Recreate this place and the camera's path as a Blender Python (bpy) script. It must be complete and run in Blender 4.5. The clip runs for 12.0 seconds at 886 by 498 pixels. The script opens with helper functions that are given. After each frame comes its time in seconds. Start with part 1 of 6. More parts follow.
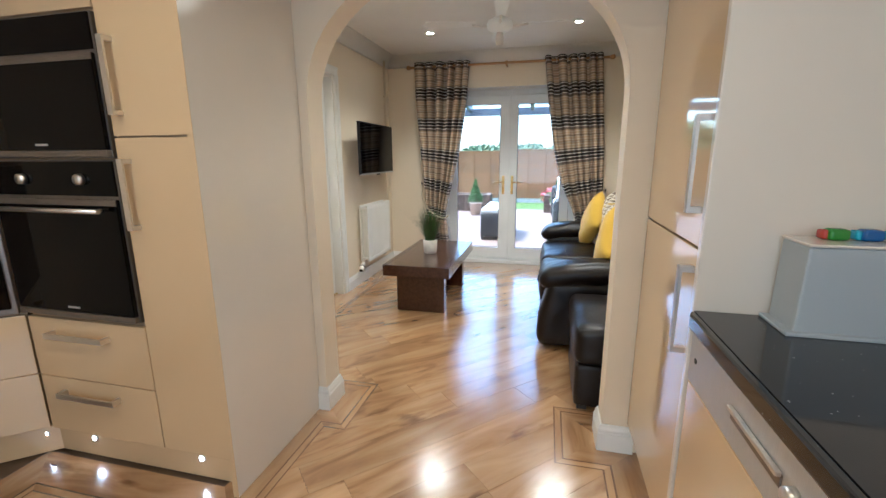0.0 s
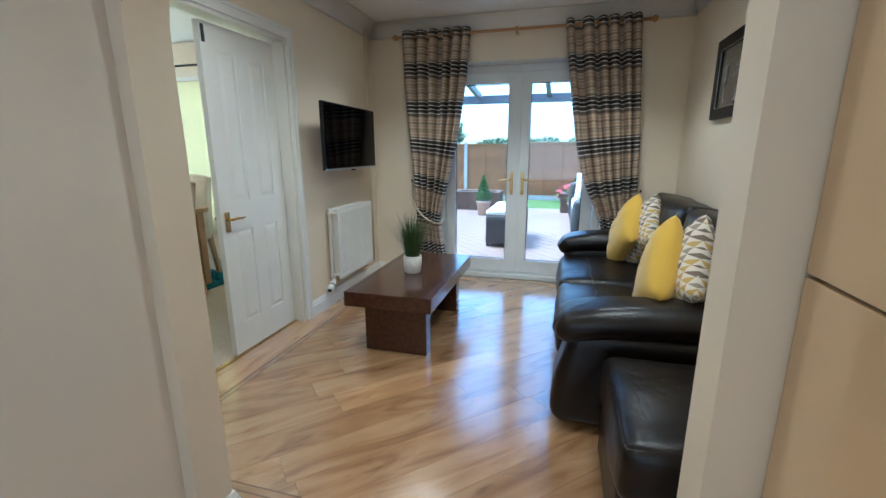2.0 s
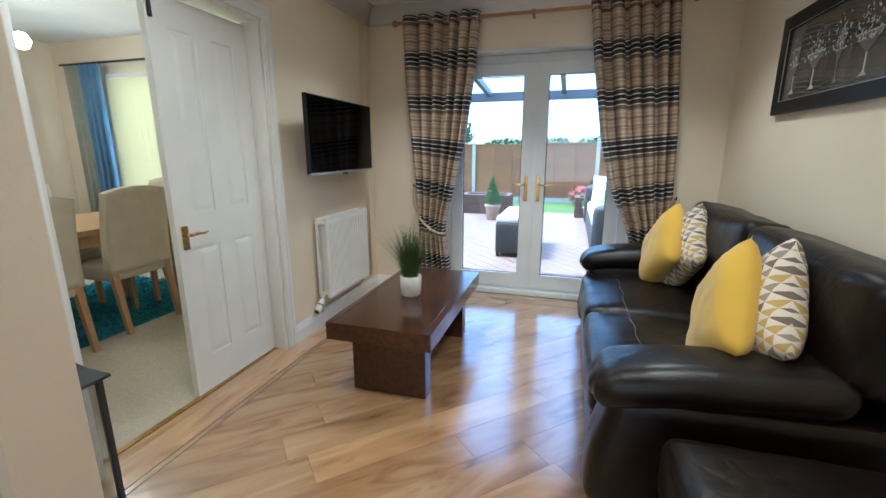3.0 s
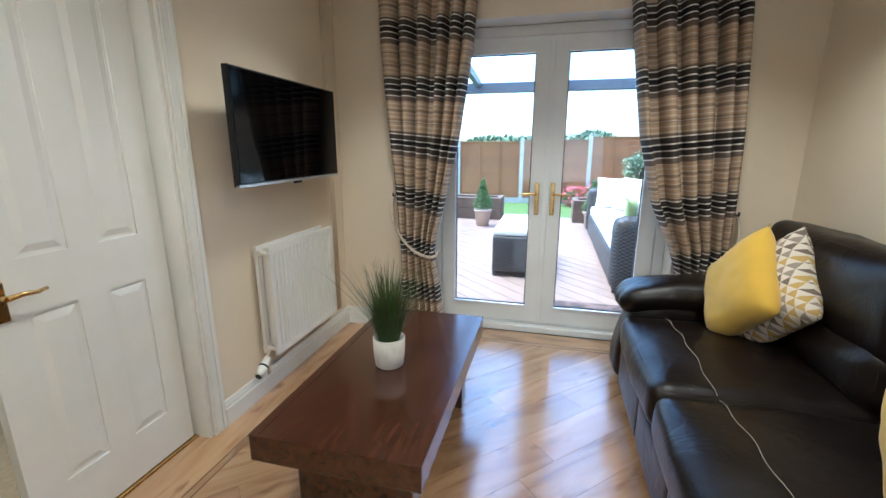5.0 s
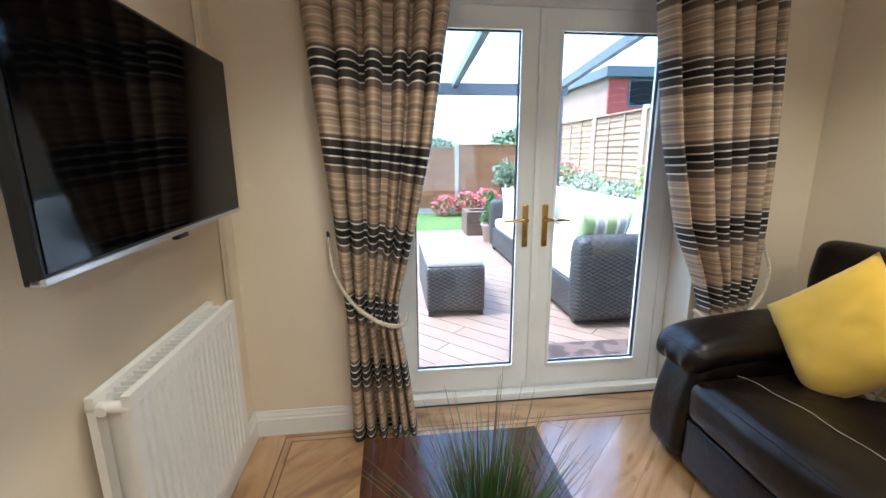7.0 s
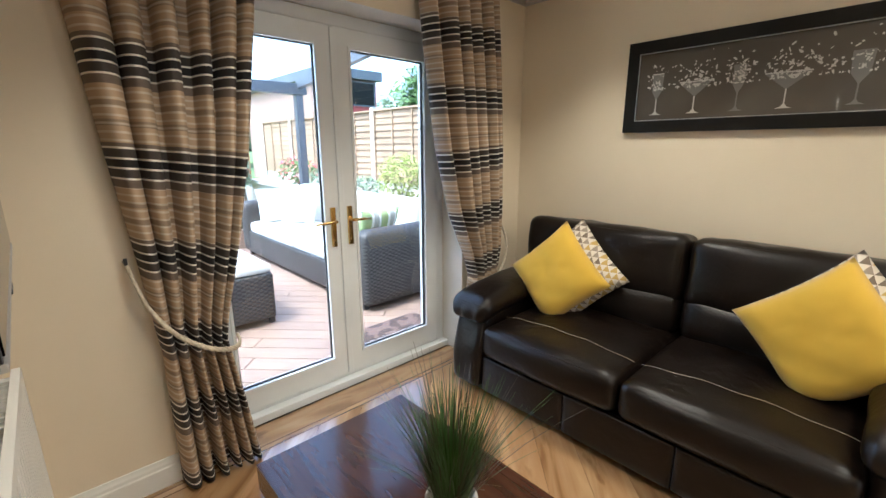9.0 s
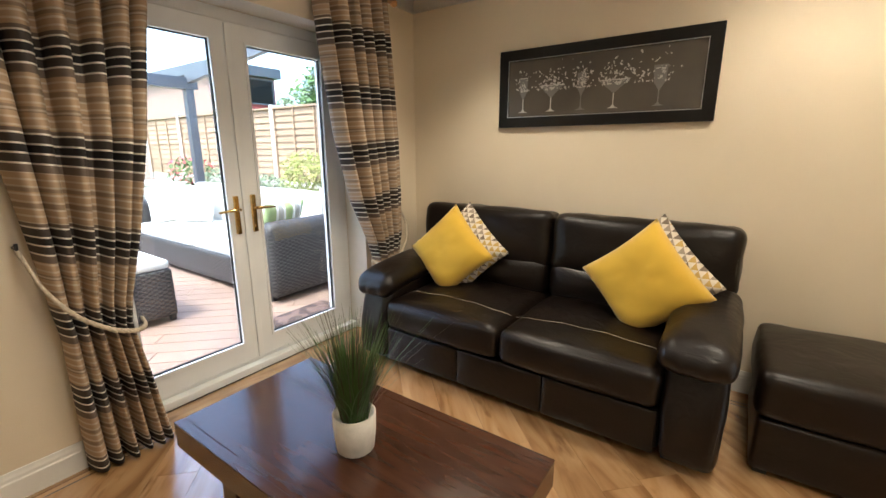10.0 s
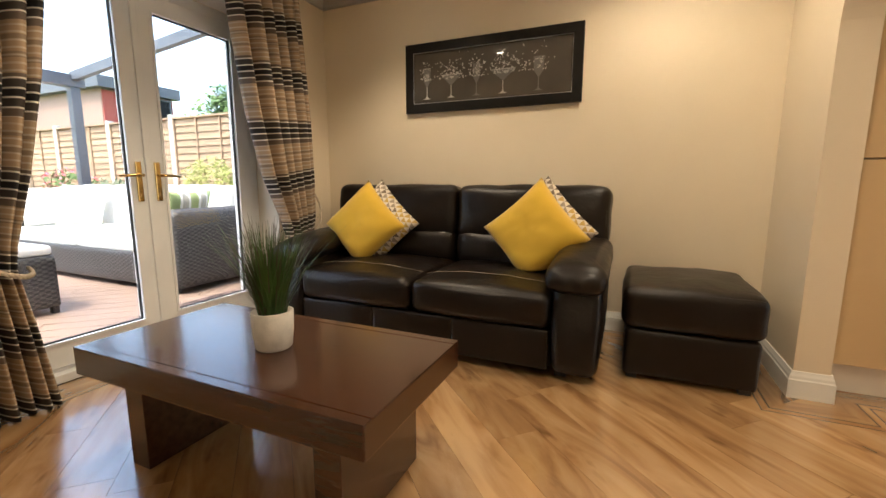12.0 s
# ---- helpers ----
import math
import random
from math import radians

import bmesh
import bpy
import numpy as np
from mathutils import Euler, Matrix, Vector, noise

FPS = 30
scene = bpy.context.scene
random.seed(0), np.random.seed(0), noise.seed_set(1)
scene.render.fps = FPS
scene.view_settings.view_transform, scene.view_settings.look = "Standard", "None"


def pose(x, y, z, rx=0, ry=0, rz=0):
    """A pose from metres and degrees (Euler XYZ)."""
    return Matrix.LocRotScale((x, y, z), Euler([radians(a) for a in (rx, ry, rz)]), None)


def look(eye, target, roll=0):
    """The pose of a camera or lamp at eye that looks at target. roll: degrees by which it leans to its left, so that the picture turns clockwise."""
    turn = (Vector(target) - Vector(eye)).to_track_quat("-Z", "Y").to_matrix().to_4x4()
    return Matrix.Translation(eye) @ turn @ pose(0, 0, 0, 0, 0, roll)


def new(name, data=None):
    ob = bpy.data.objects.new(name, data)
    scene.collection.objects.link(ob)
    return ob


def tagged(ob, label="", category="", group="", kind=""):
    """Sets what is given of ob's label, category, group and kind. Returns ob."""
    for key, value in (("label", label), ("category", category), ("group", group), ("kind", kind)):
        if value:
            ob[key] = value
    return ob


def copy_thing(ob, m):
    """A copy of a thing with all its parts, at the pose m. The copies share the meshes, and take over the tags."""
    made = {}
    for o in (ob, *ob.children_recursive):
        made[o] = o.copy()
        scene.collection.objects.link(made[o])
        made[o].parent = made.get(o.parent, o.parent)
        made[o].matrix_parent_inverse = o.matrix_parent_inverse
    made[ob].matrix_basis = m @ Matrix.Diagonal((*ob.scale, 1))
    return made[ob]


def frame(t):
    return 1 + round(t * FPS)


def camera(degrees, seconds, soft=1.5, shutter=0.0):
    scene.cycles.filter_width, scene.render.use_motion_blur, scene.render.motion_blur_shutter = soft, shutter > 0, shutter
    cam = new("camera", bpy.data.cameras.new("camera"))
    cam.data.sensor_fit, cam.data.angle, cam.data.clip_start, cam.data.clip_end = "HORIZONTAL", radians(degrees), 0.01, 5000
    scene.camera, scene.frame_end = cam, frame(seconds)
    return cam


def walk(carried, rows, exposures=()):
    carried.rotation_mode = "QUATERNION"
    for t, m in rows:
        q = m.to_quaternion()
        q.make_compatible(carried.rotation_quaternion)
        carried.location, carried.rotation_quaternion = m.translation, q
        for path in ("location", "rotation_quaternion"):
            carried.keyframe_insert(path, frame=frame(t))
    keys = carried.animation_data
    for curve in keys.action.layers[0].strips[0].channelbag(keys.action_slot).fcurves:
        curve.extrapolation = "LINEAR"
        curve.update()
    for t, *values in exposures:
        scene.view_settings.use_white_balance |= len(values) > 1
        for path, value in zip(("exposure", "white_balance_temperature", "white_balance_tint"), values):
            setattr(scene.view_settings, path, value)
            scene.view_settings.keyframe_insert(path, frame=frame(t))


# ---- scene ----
cam = camera(92.5, 12.0)
PATH = [
    (0, (0.463, -0.231, 1.314), (0.001, 1.668, 0.886), -0.3),
    (0.5, (0.466, -0.001, 1.298), (-0.007, 1.892, 0.861), -0.2),
    (1, (0.463, 0.239, 1.314), (-0.022, 2.127, 0.866), -0.1),
    (1.5, (0.458, 0.478, 1.287), (-0.042, 2.362, 0.839), 0.0),
    (2, (0.435, 0.724, 1.287), (-0.089, 2.6, 0.834), -0.1),
    (2.5, (0.383, 0.962, 1.273), (-0.158, 2.835, 0.825), -0.1),
    (3, (0.327, 1.193, 1.292), (-0.231, 3.06, 0.84), -0.0),
    (5, (0.038, 2.0, 1.31), (-0.437, 3.887, 0.844), 0.1),
    (5.5, (-0.145, 2.233, 1.312), (-0.519, 4.142, 0.848), 0.2),
    (6, (-0.334, 2.513, 1.324), (-0.571, 4.444, 0.861), -0.1),
    (6.5, (-0.539, 2.732, 1.311), (-0.562, 4.681, 0.865), -0.1),
    (7, (-0.723, 2.876, 1.331), (-0.494, 4.815, 0.897), -0.3),
    (9, (-1.182, 2.874, 1.396), (0.145, 4.296, 0.932), -0.1),
    (9.5, (-1.264, 2.72, 1.374), (0.213, 3.984, 0.904), -0.2),
    (10, (-1.352, 2.623, 1.337), (0.244, 3.738, 0.879), -0.1),
    (10.5, (-1.415, 2.569, 1.266), (0.255, 3.576, 0.825), -0.0),
    (11, (-1.471, 2.546, 1.151), (0.261, 3.457, 0.737), 0.1),
    (11.5, (-1.506, 2.493, 1.047), (0.264, 3.348, 0.682), 0.0),
    (12, (-1.56, 2.465, 0.964), (0.25, 3.258, 0.658), 0.1),
]
walk(cam, [(t, look(eye, target, roll)) for t, eye, target, roll in PATH],
     exposures=[(0.0, 3.3, 4850, 2), (1.0, 3.2, 4750, 0), (2.0, 2.88, 4350, -3), (3.0, 3.02, 4550, 0), (5.0, 3.1, 4750, 1), (7.0, 3.14, 5000, 2), (9.5, 3.17, 5450, 3), (10.5, 3.13, 6200, 7), (12.0, 3.0, 6550, 8)])

# ---- world, sun, lamps ----
SUN_EL, SUN_AZ = 64.0, 272.0      # degrees; azimuth clockwise from +y
world = bpy.data.worlds.new("sky_world")
scene.world = world
world.use_nodes = True
wn, wl = world.node_tree.nodes, world.node_tree.links
sky = wn.new("ShaderNodeTexSky")
sky.sky_type, sky.sun_disc = "NISHITA", False
sky.sun_elevation, sky.sun_rotation = radians(SUN_EL), radians(SUN_AZ)
sky.air_density, sky.dust_density, sky.ozone_density = 1.0, 3.0, 0.5
wl.new(sky.outputs[0], wn["Background"].inputs[0])
wn["Background"].inputs[1].default_value = 0.15


def lamp(name, kind, m, energy, colour, **values):
    data = bpy.data.lights.new(name, kind)
    data.energy, data.color = energy, colour
    if kind == "SUN":
        data.angle = values["angle"]
    if kind == "AREA":
        data.shape, data.size, data.size_y = "RECTANGLE", values["size"], values["size_y"]
    if kind == "POINT":
        data.shadow_soft_size = values["radius"]
    if kind == "SPOT":
        data.spot_size, data.spot_blend, data.shadow_soft_size = values["cone"], 0.6, 0.16
    ob = new(name, data)
    ob.matrix_world = m
    return ob


sd = Vector((math.sin(radians(SUN_AZ)) * math.cos(radians(SUN_EL)), math.cos(radians(SUN_AZ)) * math.cos(radians(SUN_EL)), math.sin(radians(SUN_EL))))
lamp("sun", "SUN", look(tuple(sd * 30), (0, 0, 0)), 1.0, (1.0, 0.94, 0.86), angle=radians(10))
CEIL = 2.44
WARM = (1.0, 0.81, 0.59)
KITCHEN_WARM = (1.0, 0.73, 0.44)
DOWNLIGHTS = [(-0.66, 3.92), (0.67, 3.90), (-0.66, 2.35), (0.67, 2.35)]
KITCHEN_LIGHTS = [(-0.75, 0.05), (0.25, 0.05), (-0.75, -1.5), (0.25, -1.5)]
for lx, ly in DOWNLIGHTS:
    lamp("downlight_lamp", "SPOT", look((lx, ly, CEIL - 0.03), (lx, ly, 0)), 8.5, WARM, cone=radians(114 if ly > 3 else 156))
for lx, ly in KITCHEN_LIGHTS:
    lamp("downlight_lamp", "SPOT", look((lx, ly, CEIL - 0.03), (lx, ly, 0)), 3.4, KITCHEN_WARM, cone=radians(164))
KITCHEN_END = -2.60
lamp("kitchen_window_light", "AREA", look((0.2, KITCHEN_END + 0.03, 1.3), (0.2, 0, 1.2)), 2.6, (0.86, 0.93, 1.0), size=1.9, size_y=1.7)
for px, py in ((-3.58, 3.36), (-3.32, 3.14)):
    lamp("pendant_lamp", "POINT", pose(px, py, CEIL - 0.52), 2.2, WARM, radius=0.05)
lamp("dining_window_light", "AREA", look((-3.3, 4.93, 1.3), (-3.3, 2.0, 1.0)), 8, (0.95, 0.98, 0.92), size=2.1, size_y=1.4)


# ---- materials ----
def mat(name, base, rough=0.5, metal=0.0, second=None, scale=8.0, detail=4.0, stretch=(1, 1, 1), bump=0.0, bump_scale=60.0,
        rough_var=0.0, per_object=0.0, coat=0.0, glass=False, emit=None, contrast=(0.35, 0.65), sheen=0.0, coat_rough=0.06):
    m = bpy.data.materials.new(name)
    m.use_nodes = True
    n, l = m.node_tree.nodes, m.node_tree.links
    b = n["Principled BSDF"]
    b.inputs["Base Color"].default_value = (*base, 1)
    b.inputs["Roughness"].default_value, b.inputs["Metallic"].default_value = rough, metal
    if coat:
        b.inputs["Coat Weight"].default_value, b.inputs["Coat Roughness"].default_value = coat, coat_rough
    if sheen:
        b.inputs["Sheen Weight"].default_value = sheen
    if glass:
        b.inputs["Transmission Weight"].default_value, b.inputs["IOR"].default_value = 1.0, 1.45
    if emit:
        b.inputs["Emission Color"].default_value, b.inputs["Emission Strength"].default_value = (*emit[0], 1), emit[1]
    tc = n.new("ShaderNodeTexCoord")
    mp = n.new("ShaderNodeMapping")
    mp.inputs["Scale"].default_value = stretch
    l.new(tc.outputs["Object"], mp.inputs["Vector"])
    colour = None
    if second:
        nz = n.new("ShaderNodeTexNoise")
        nz.inputs["Scale"].default_value, nz.inputs["Detail"].default_value = scale, detail
        l.new(mp.outputs[0], nz.inputs["Vector"])
        ramp = n.new("ShaderNodeValToRGB")
        ramp.color_ramp.elements[0].position, ramp.color_ramp.elements[1].position = contrast
        ramp.color_ramp.elements[0].color, ramp.color_ramp.elements[1].color = (*base, 1), (*second, 1)
        l.new(nz.outputs["Fac"], ramp.inputs[0])
        colour = ramp.outputs[0]
        if rough_var:
            mr = n.new("ShaderNodeMapRange")
            mr.inputs["To Min"].default_value, mr.inputs["To Max"].default_value = rough - rough_var, rough + rough_var
            l.new(nz.outputs["Fac"], mr.inputs["Value"])
            l.new(mr.outputs[0], b.inputs["Roughness"])
    if per_object:
        oi = n.new("ShaderNodeObjectInfo")
        hsv = n.new("ShaderNodeHueSaturation")
        mr = n.new("ShaderNodeMapRange")
        mr.inputs["To Min"].default_value, mr.inputs["To Max"].default_value = 1 - per_object, 1 + per_object
        l.new(oi.outputs["Random"], mr.inputs["Value"])
        l.new(mr.outputs[0], hsv.inputs["Value"])
        if colour:
            l.new(colour, hsv.inputs["Color"])
        else:
            hsv.inputs["Color"].default_value = (*base, 1)
        colour = hsv.outputs[0]
    if colour:
        l.new(colour, b.inputs["Base Color"])
    if bump:
        nb = n.new("ShaderNodeTexNoise")
        nb.inputs["Scale"].default_value, nb.inputs["Detail"].default_value = bump_scale, 5.0
        l.new(mp.outputs[0], nb.inputs["Vector"])
        bp = n.new("ShaderNodeBump")
        bp.inputs["Strength"].default_value, bp.inputs["Distance"].default_value = bump, 0.004
        l.new(nb.outputs["Fac"], bp.inputs["Height"])
        l.new(bp.outputs[0], b.inputs["Normal"])
    return m


M = {}
M["wall"] = mat("wall_paint", (0.76, 0.66, 0.51), 0.6, second=(0.74, 0.64, 0.49), scale=2.5, bump=0.12, bump_scale=180)
M["ceiling"] = mat("ceiling_paint", (0.80, 0.78, 0.74), 0.75, second=(0.77, 0.75, 0.71), scale=3, bump=0.1, bump_scale=150)
M["white_gloss"] = mat("white_gloss_paint", (0.78, 0.77, 0.74), 0.28, second=(0.75, 0.74, 0.70), scale=6, bump=0.05, bump_scale=90)
M["upvc"] = mat("white_upvc", (0.78, 0.79, 0.79), 0.3, second=(0.74, 0.75, 0.75), scale=5)
M["cabinet"] = mat("cream_gloss_cabinet", (0.64, 0.47, 0.275), 0.05, second=(0.62, 0.45, 0.26), scale=2, coat=0.6)
M["panel"] = mat("cream_gloss_panel", (0.74, 0.68, 0.60), 0.12, second=(0.72, 0.66, 0.58), scale=2, coat=0.5)
M["black_glass"] = mat("black_oven_glass", (0.0012, 0.0010, 0.0009), 0.05, second=(0.0018, 0.0015, 0.0013), scale=3)
M["oven_metal"] = mat("dark_brushed_steel", (0.20, 0.18, 0.16), 0.35, 0.9, second=(0.26, 0.23, 0.21), scale=30, stretch=(1, 1, 20))
M["steel"] = mat("brushed_steel", (0.78, 0.74, 0.69), 0.36, 1.0, second=(0.70, 0.66, 0.62), scale=40, stretch=(1, 1, 20))
M["granite"] = mat("black_speckled_worktop", (0.012, 0.012, 0.014), 0.08, second=(0.5, 0.5, 0.5), scale=130, detail=1, contrast=(0.77, 0.80), coat=0.3)
M["brass"] = mat("polished_brass", (0.72, 0.50, 0.20), 0.2, 1.0, second=(0.62, 0.42, 0.16), scale=25)
M["seam"] = mat("pale_stitching", (0.30, 0.26, 0.21), 0.8)
M["tv_black"] = mat("black_plastic", (0.008, 0.008, 0.009), 0.3, second=(0.011, 0.011, 0.012), scale=10)
M["screen"] = mat("tv_screen_glass", (0.0009, 0.0009, 0.001), 0.06)
M["silver"] = mat("silver_plastic", (0.55, 0.55, 0.56), 0.3, 0.8)
M["radiator"] = mat("white_radiator_enamel", (0.80, 0.78, 0.74), 0.3, second=(0.77, 0.75, 0.71), scale=6)
M["dark_wood"] = mat("dark_stained_wood", (0.042, 0.015, 0.0075), 0.2, second=(0.064, 0.024, 0.012), scale=5, stretch=(8, 1, 8), bump=0.06, bump_scale=40, rough_var=0.04, coat=0.5, coat_rough=0.11)
M["pine_rod"] = mat("varnished_pine", (0.48, 0.27, 0.11), 0.35, second=(0.40, 0.21, 0.08), scale=9, stretch=(1, 12, 12))
M["yellow"] = mat("mustard_yellow_fabric", (0.68, 0.435, 0.038), 0.9, second=(0.61, 0.385, 0.030), scale=5, bump=0.4, bump_scale=420, sheen=0.3)
M["rope"] = mat("cream_rope", (0.62, 0.54, 0.42), 0.9, second=(0.45, 0.38, 0.28), scale=90, bump=0.5, bump_scale=200)
M["pot"] = mat("white_stone_pot", (0.72, 0.68, 0.62), 0.8, second=(0.60, 0.57, 0.52), scale=25, bump=0.3, bump_scale=120)
M["soil"] = mat("dark_soil", (0.03, 0.02, 0.012), 0.95, second=(0.05, 0.035, 0.02), scale=40, bump=0.6, bump_scale=90)
M["grass_blade"] = mat("green_plastic_grass", (0.035, 0.085, 0.018), 0.45, second=(0.07, 0.14, 0.03), scale=9)
M["grass_dry"] = mat("dark_grass_tip", (0.07, 0.055, 0.03), 0.5)
M["frame_black"] = mat("black_picture_frame", (0.007, 0.006, 0.0055), 0.4, second=(0.010, 0.009, 0.008), scale=20)
M["art_grey"] = mat("dark_grey_print", (0.062, 0.053, 0.043), 0.25, second=(0.090, 0.078, 0.064), scale=2.5, coat=1.0, coat_rough=0.03)
M["art_white"] = mat("pale_print", (0.50, 0.48, 0.45), 0.25, coat=1.0, coat_rough=0.03)
M["art_silver"] = mat("grey_print", (0.17, 0.165, 0.155), 0.25, coat=1.0, coat_rough=0.03)
M["carpet"] = mat("beige_carpet", (0.50, 0.43, 0.33), 0.98, second=(0.43, 0.37, 0.28), scale=60, bump=0.6, bump_scale=260)
M["glass"] = mat("clear_glass", (0.77, 0.79, 0.78), 0.0, glass=True)
M["screen"].node_tree.nodes["Principled BSDF"].inputs["Specular IOR Level"].default_value = 0.08
for key, level in (("dark_wood", 0.35), ("black_glass", 0.13), ("tv_black", 0.3), ("frame_black", 0.25)):
    M[key].node_tree.nodes["Principled BSDF"].inputs["Specular IOR Level"].default_value = level
# carcass coloured darker than the doors to paint shadow into the gaps
M["carcass"] = mat("gap_shade_carcass", (0.38, 0.28, 0.17), 0.6, second=(0.35, 0.255, 0.155), scale=5)
M["gasket"] = mat("dark_rubber_gasket", (0.02, 0.02, 0.022), 0.6)
M["dark_metal"] = mat("black_painted_metal", (0.02, 0.02, 0.022), 0.45, second=(0.03, 0.03, 0.03), scale=30, bump=0.1)
M["candle"] = mat("ivory_candle", (0.75, 0.70, 0.58), 0.5)


def floor_wood(name, a, b2, c):
    m = mat(name, a, 0.28, coat=1.0, coat_rough=0.17)
    m.node_tree.nodes["Principled BSDF"].inputs["Coat IOR"].default_value = 1.9
    n, l = m.node_tree.nodes, m.node_tree.links
    bsdf = n["Principled BSDF"]
    tc = n.new("ShaderNodeTexCoord")
    oi = n.new("ShaderNodeObjectInfo")
    add = n.new("ShaderNodeVectorMath")
    sc = n.new("ShaderNodeVectorMath")
    sc.operation, sc.inputs[1].default_value = "SCALE", (1, 1, 1)
    cb = n.new("ShaderNodeCombineXYZ")
    for k in range(3):
        l.new(oi.outputs["Random"], cb.inputs[k])
    l.new(cb.outputs[0], sc.inputs[0])
    sc.inputs["Scale"].default_value = 37.0
    l.new(tc.outputs["Object"], add.inputs[0])
    l.new(sc.outputs[0], add.inputs[1])
    rot = n.new("ShaderNodeMapping")
    rot.inputs["Scale"].default_value = (1.0, 4.8, 1.0)
    l.new(add.outputs[0], rot.inputs["Vector"])
    grain = n.new("ShaderNodeTexNoise")
    grain.inputs["Scale"].default_value, grain.inputs["Detail"].default_value, grain.inputs["Distortion"].default_value = 1.7, 7.0, 1.3
    l.new(rot.outputs[0], grain.inputs["Vector"])
    ramp = n.new("ShaderNodeValToRGB")
    e = ramp.color_ramp.elements
    e[0].position, e[0].color = 0.30, (*c, 1)
    e[1].position, e[1].color = 0.68, (*b2, 1)
    mid = e.new(0.47)
    mid.color = (*a, 1)
    l.new(grain.outputs["Fac"], ramp.inputs[0])
    knots = n.new("ShaderNodeTexNoise")
    kmap = n.new("ShaderNodeMapping")
    kmap.inputs["Scale"].default_value = (2.2, 6.5, 1.0)
    l.new(add.outputs[0], kmap.inputs["Vector"])
    l.new(kmap.outputs[0], knots.inputs["Vector"])
    knots.inputs["Scale"].default_value, knots.inputs["Detail"].default_value = 1.6, 3.0
    kr = n.new("ShaderNodeValToRGB")
    kr.color_ramp.elements[0].position, kr.color_ramp.elements[1].position = 0.24, 0.38
    kr.color_ramp.elements[0].color, kr.color_ramp.elements[1].color = (0.35, 0.27, 0.2, 1), (1, 1, 1, 1)
    l.new(knots.outputs["Fac"], kr.inputs[0])
    mix = n.new("ShaderNodeMix")
    mix.data_type, mix.blend_type = "RGBA", "MULTIPLY"
    mix.inputs[0].default_value = 1.0
    l.new(ramp.outputs[0], mix.inputs[6])
    l.new(kr.outputs[0], mix.inputs[7])
    hsv = n.new("ShaderNodeHueSaturation")
    mr = n.new("ShaderNodeMapRange")
    mr.inputs["To Min"].default_value, mr.inputs["To Max"].default_value = 0.82, 1.14
    l.new(oi.outputs["Random"], mr.inputs["Value"])
    l.new(mr.outputs[0], hsv.inputs["Value"])
    l.new(mix.outputs[2], hsv.inputs["Color"])
    l.new(hsv.outputs[0], bsdf.inputs["Base Color"])
    rr = n.new("ShaderNodeMapRange")
    rr.inputs["To Min"].default_value, rr.inputs["To Max"].default_value = 0.17, 0.30
    l.new(grain.outputs["Fac"], rr.inputs["Value"])
    l.new(rr.outputs[0], bsdf.inputs["Roughness"])
    bp = n.new("ShaderNodeBump")
    bp.inputs["Strength"].default_value, bp.inputs["Distance"].default_value = 0.12, 0.004
    l.new(grain.outputs["Fac"], bp.inputs["Height"])
    l.new(bp.outputs[0], bsdf.inputs["Normal"])
    return m


def leather_hide():
    """Dark hide with fine grain, soft creases and patches polished by use."""
    m = mat("dark_brown_leather", (0.0055, 0.0032, 0.0023), 0.34, second=(0.0085, 0.0051, 0.0037), scale=6, rough_var=0.08)
    n, l = m.node_tree.nodes, m.node_tree.links
    b = n["Principled BSDF"]
    tc = n.new("ShaderNodeTexCoord")
    grain = n.new("ShaderNodeTexVoronoi")
    grain.inputs["Scale"].default_value = 260
    l.new(tc.outputs["Object"], grain.inputs["Vector"])
    b1 = n.new("ShaderNodeBump")
    b1.inputs["Strength"].default_value, b1.inputs["Distance"].default_value = 0.10, 0.002
    l.new(grain.outputs["Distance"], b1.inputs["Height"])
    height = b1
    for scale, warp, width, strength in ((3.5, 0.8, 0.22, 0.14), (8.0, 1.2, 0.10, 0.055)):
        nz, off, ab, mr, bp = (n.new(k) for k in ("ShaderNodeTexNoise", "ShaderNodeMath", "ShaderNodeMath", "ShaderNodeMapRange", "ShaderNodeBump"))
        nz.inputs["Scale"].default_value, nz.inputs["Detail"].default_value, nz.inputs["Distortion"].default_value = scale, 2.0, warp
        off.operation, off.inputs[1].default_value, ab.operation = "SUBTRACT", 0.5, "ABSOLUTE"
        mr.interpolation_type = "SMOOTHSTEP"
        mr.inputs["From Max"].default_value = width
        l.new(tc.outputs["Object"], nz.inputs["Vector"])
        l.new(nz.outputs["Fac"], off.inputs[0])
        l.new(off.outputs[0], ab.inputs[0])
        l.new(ab.outputs[0], mr.inputs["Value"])
        bp.inputs["Strength"].default_value, bp.inputs["Distance"].default_value = strength, 0.012
        l.new(mr.outputs[0], bp.inputs["Height"])
        l.new(height.outputs[0], bp.inputs["Normal"])
        height = bp
    l.new(height.outputs[0], b.inputs["Normal"])
    b.inputs["Specular IOR Level"].default_value = 0.34
    return m


M["leather"] = leather_hide()
M["oak"] = floor_wood("oak_plank", (0.40, 0.226, 0.100), (0.51, 0.318, 0.154), (0.26, 0.134, 0.052))
M["walnut"] = floor_wood("walnut_inlay", (0.15, 0.075, 0.034), (0.18, 0.095, 0.045), (0.11, 0.055, 0.026))
M["underlay"] = mat("dark_floor_joint", (0.10, 0.06, 0.03), 0.8)


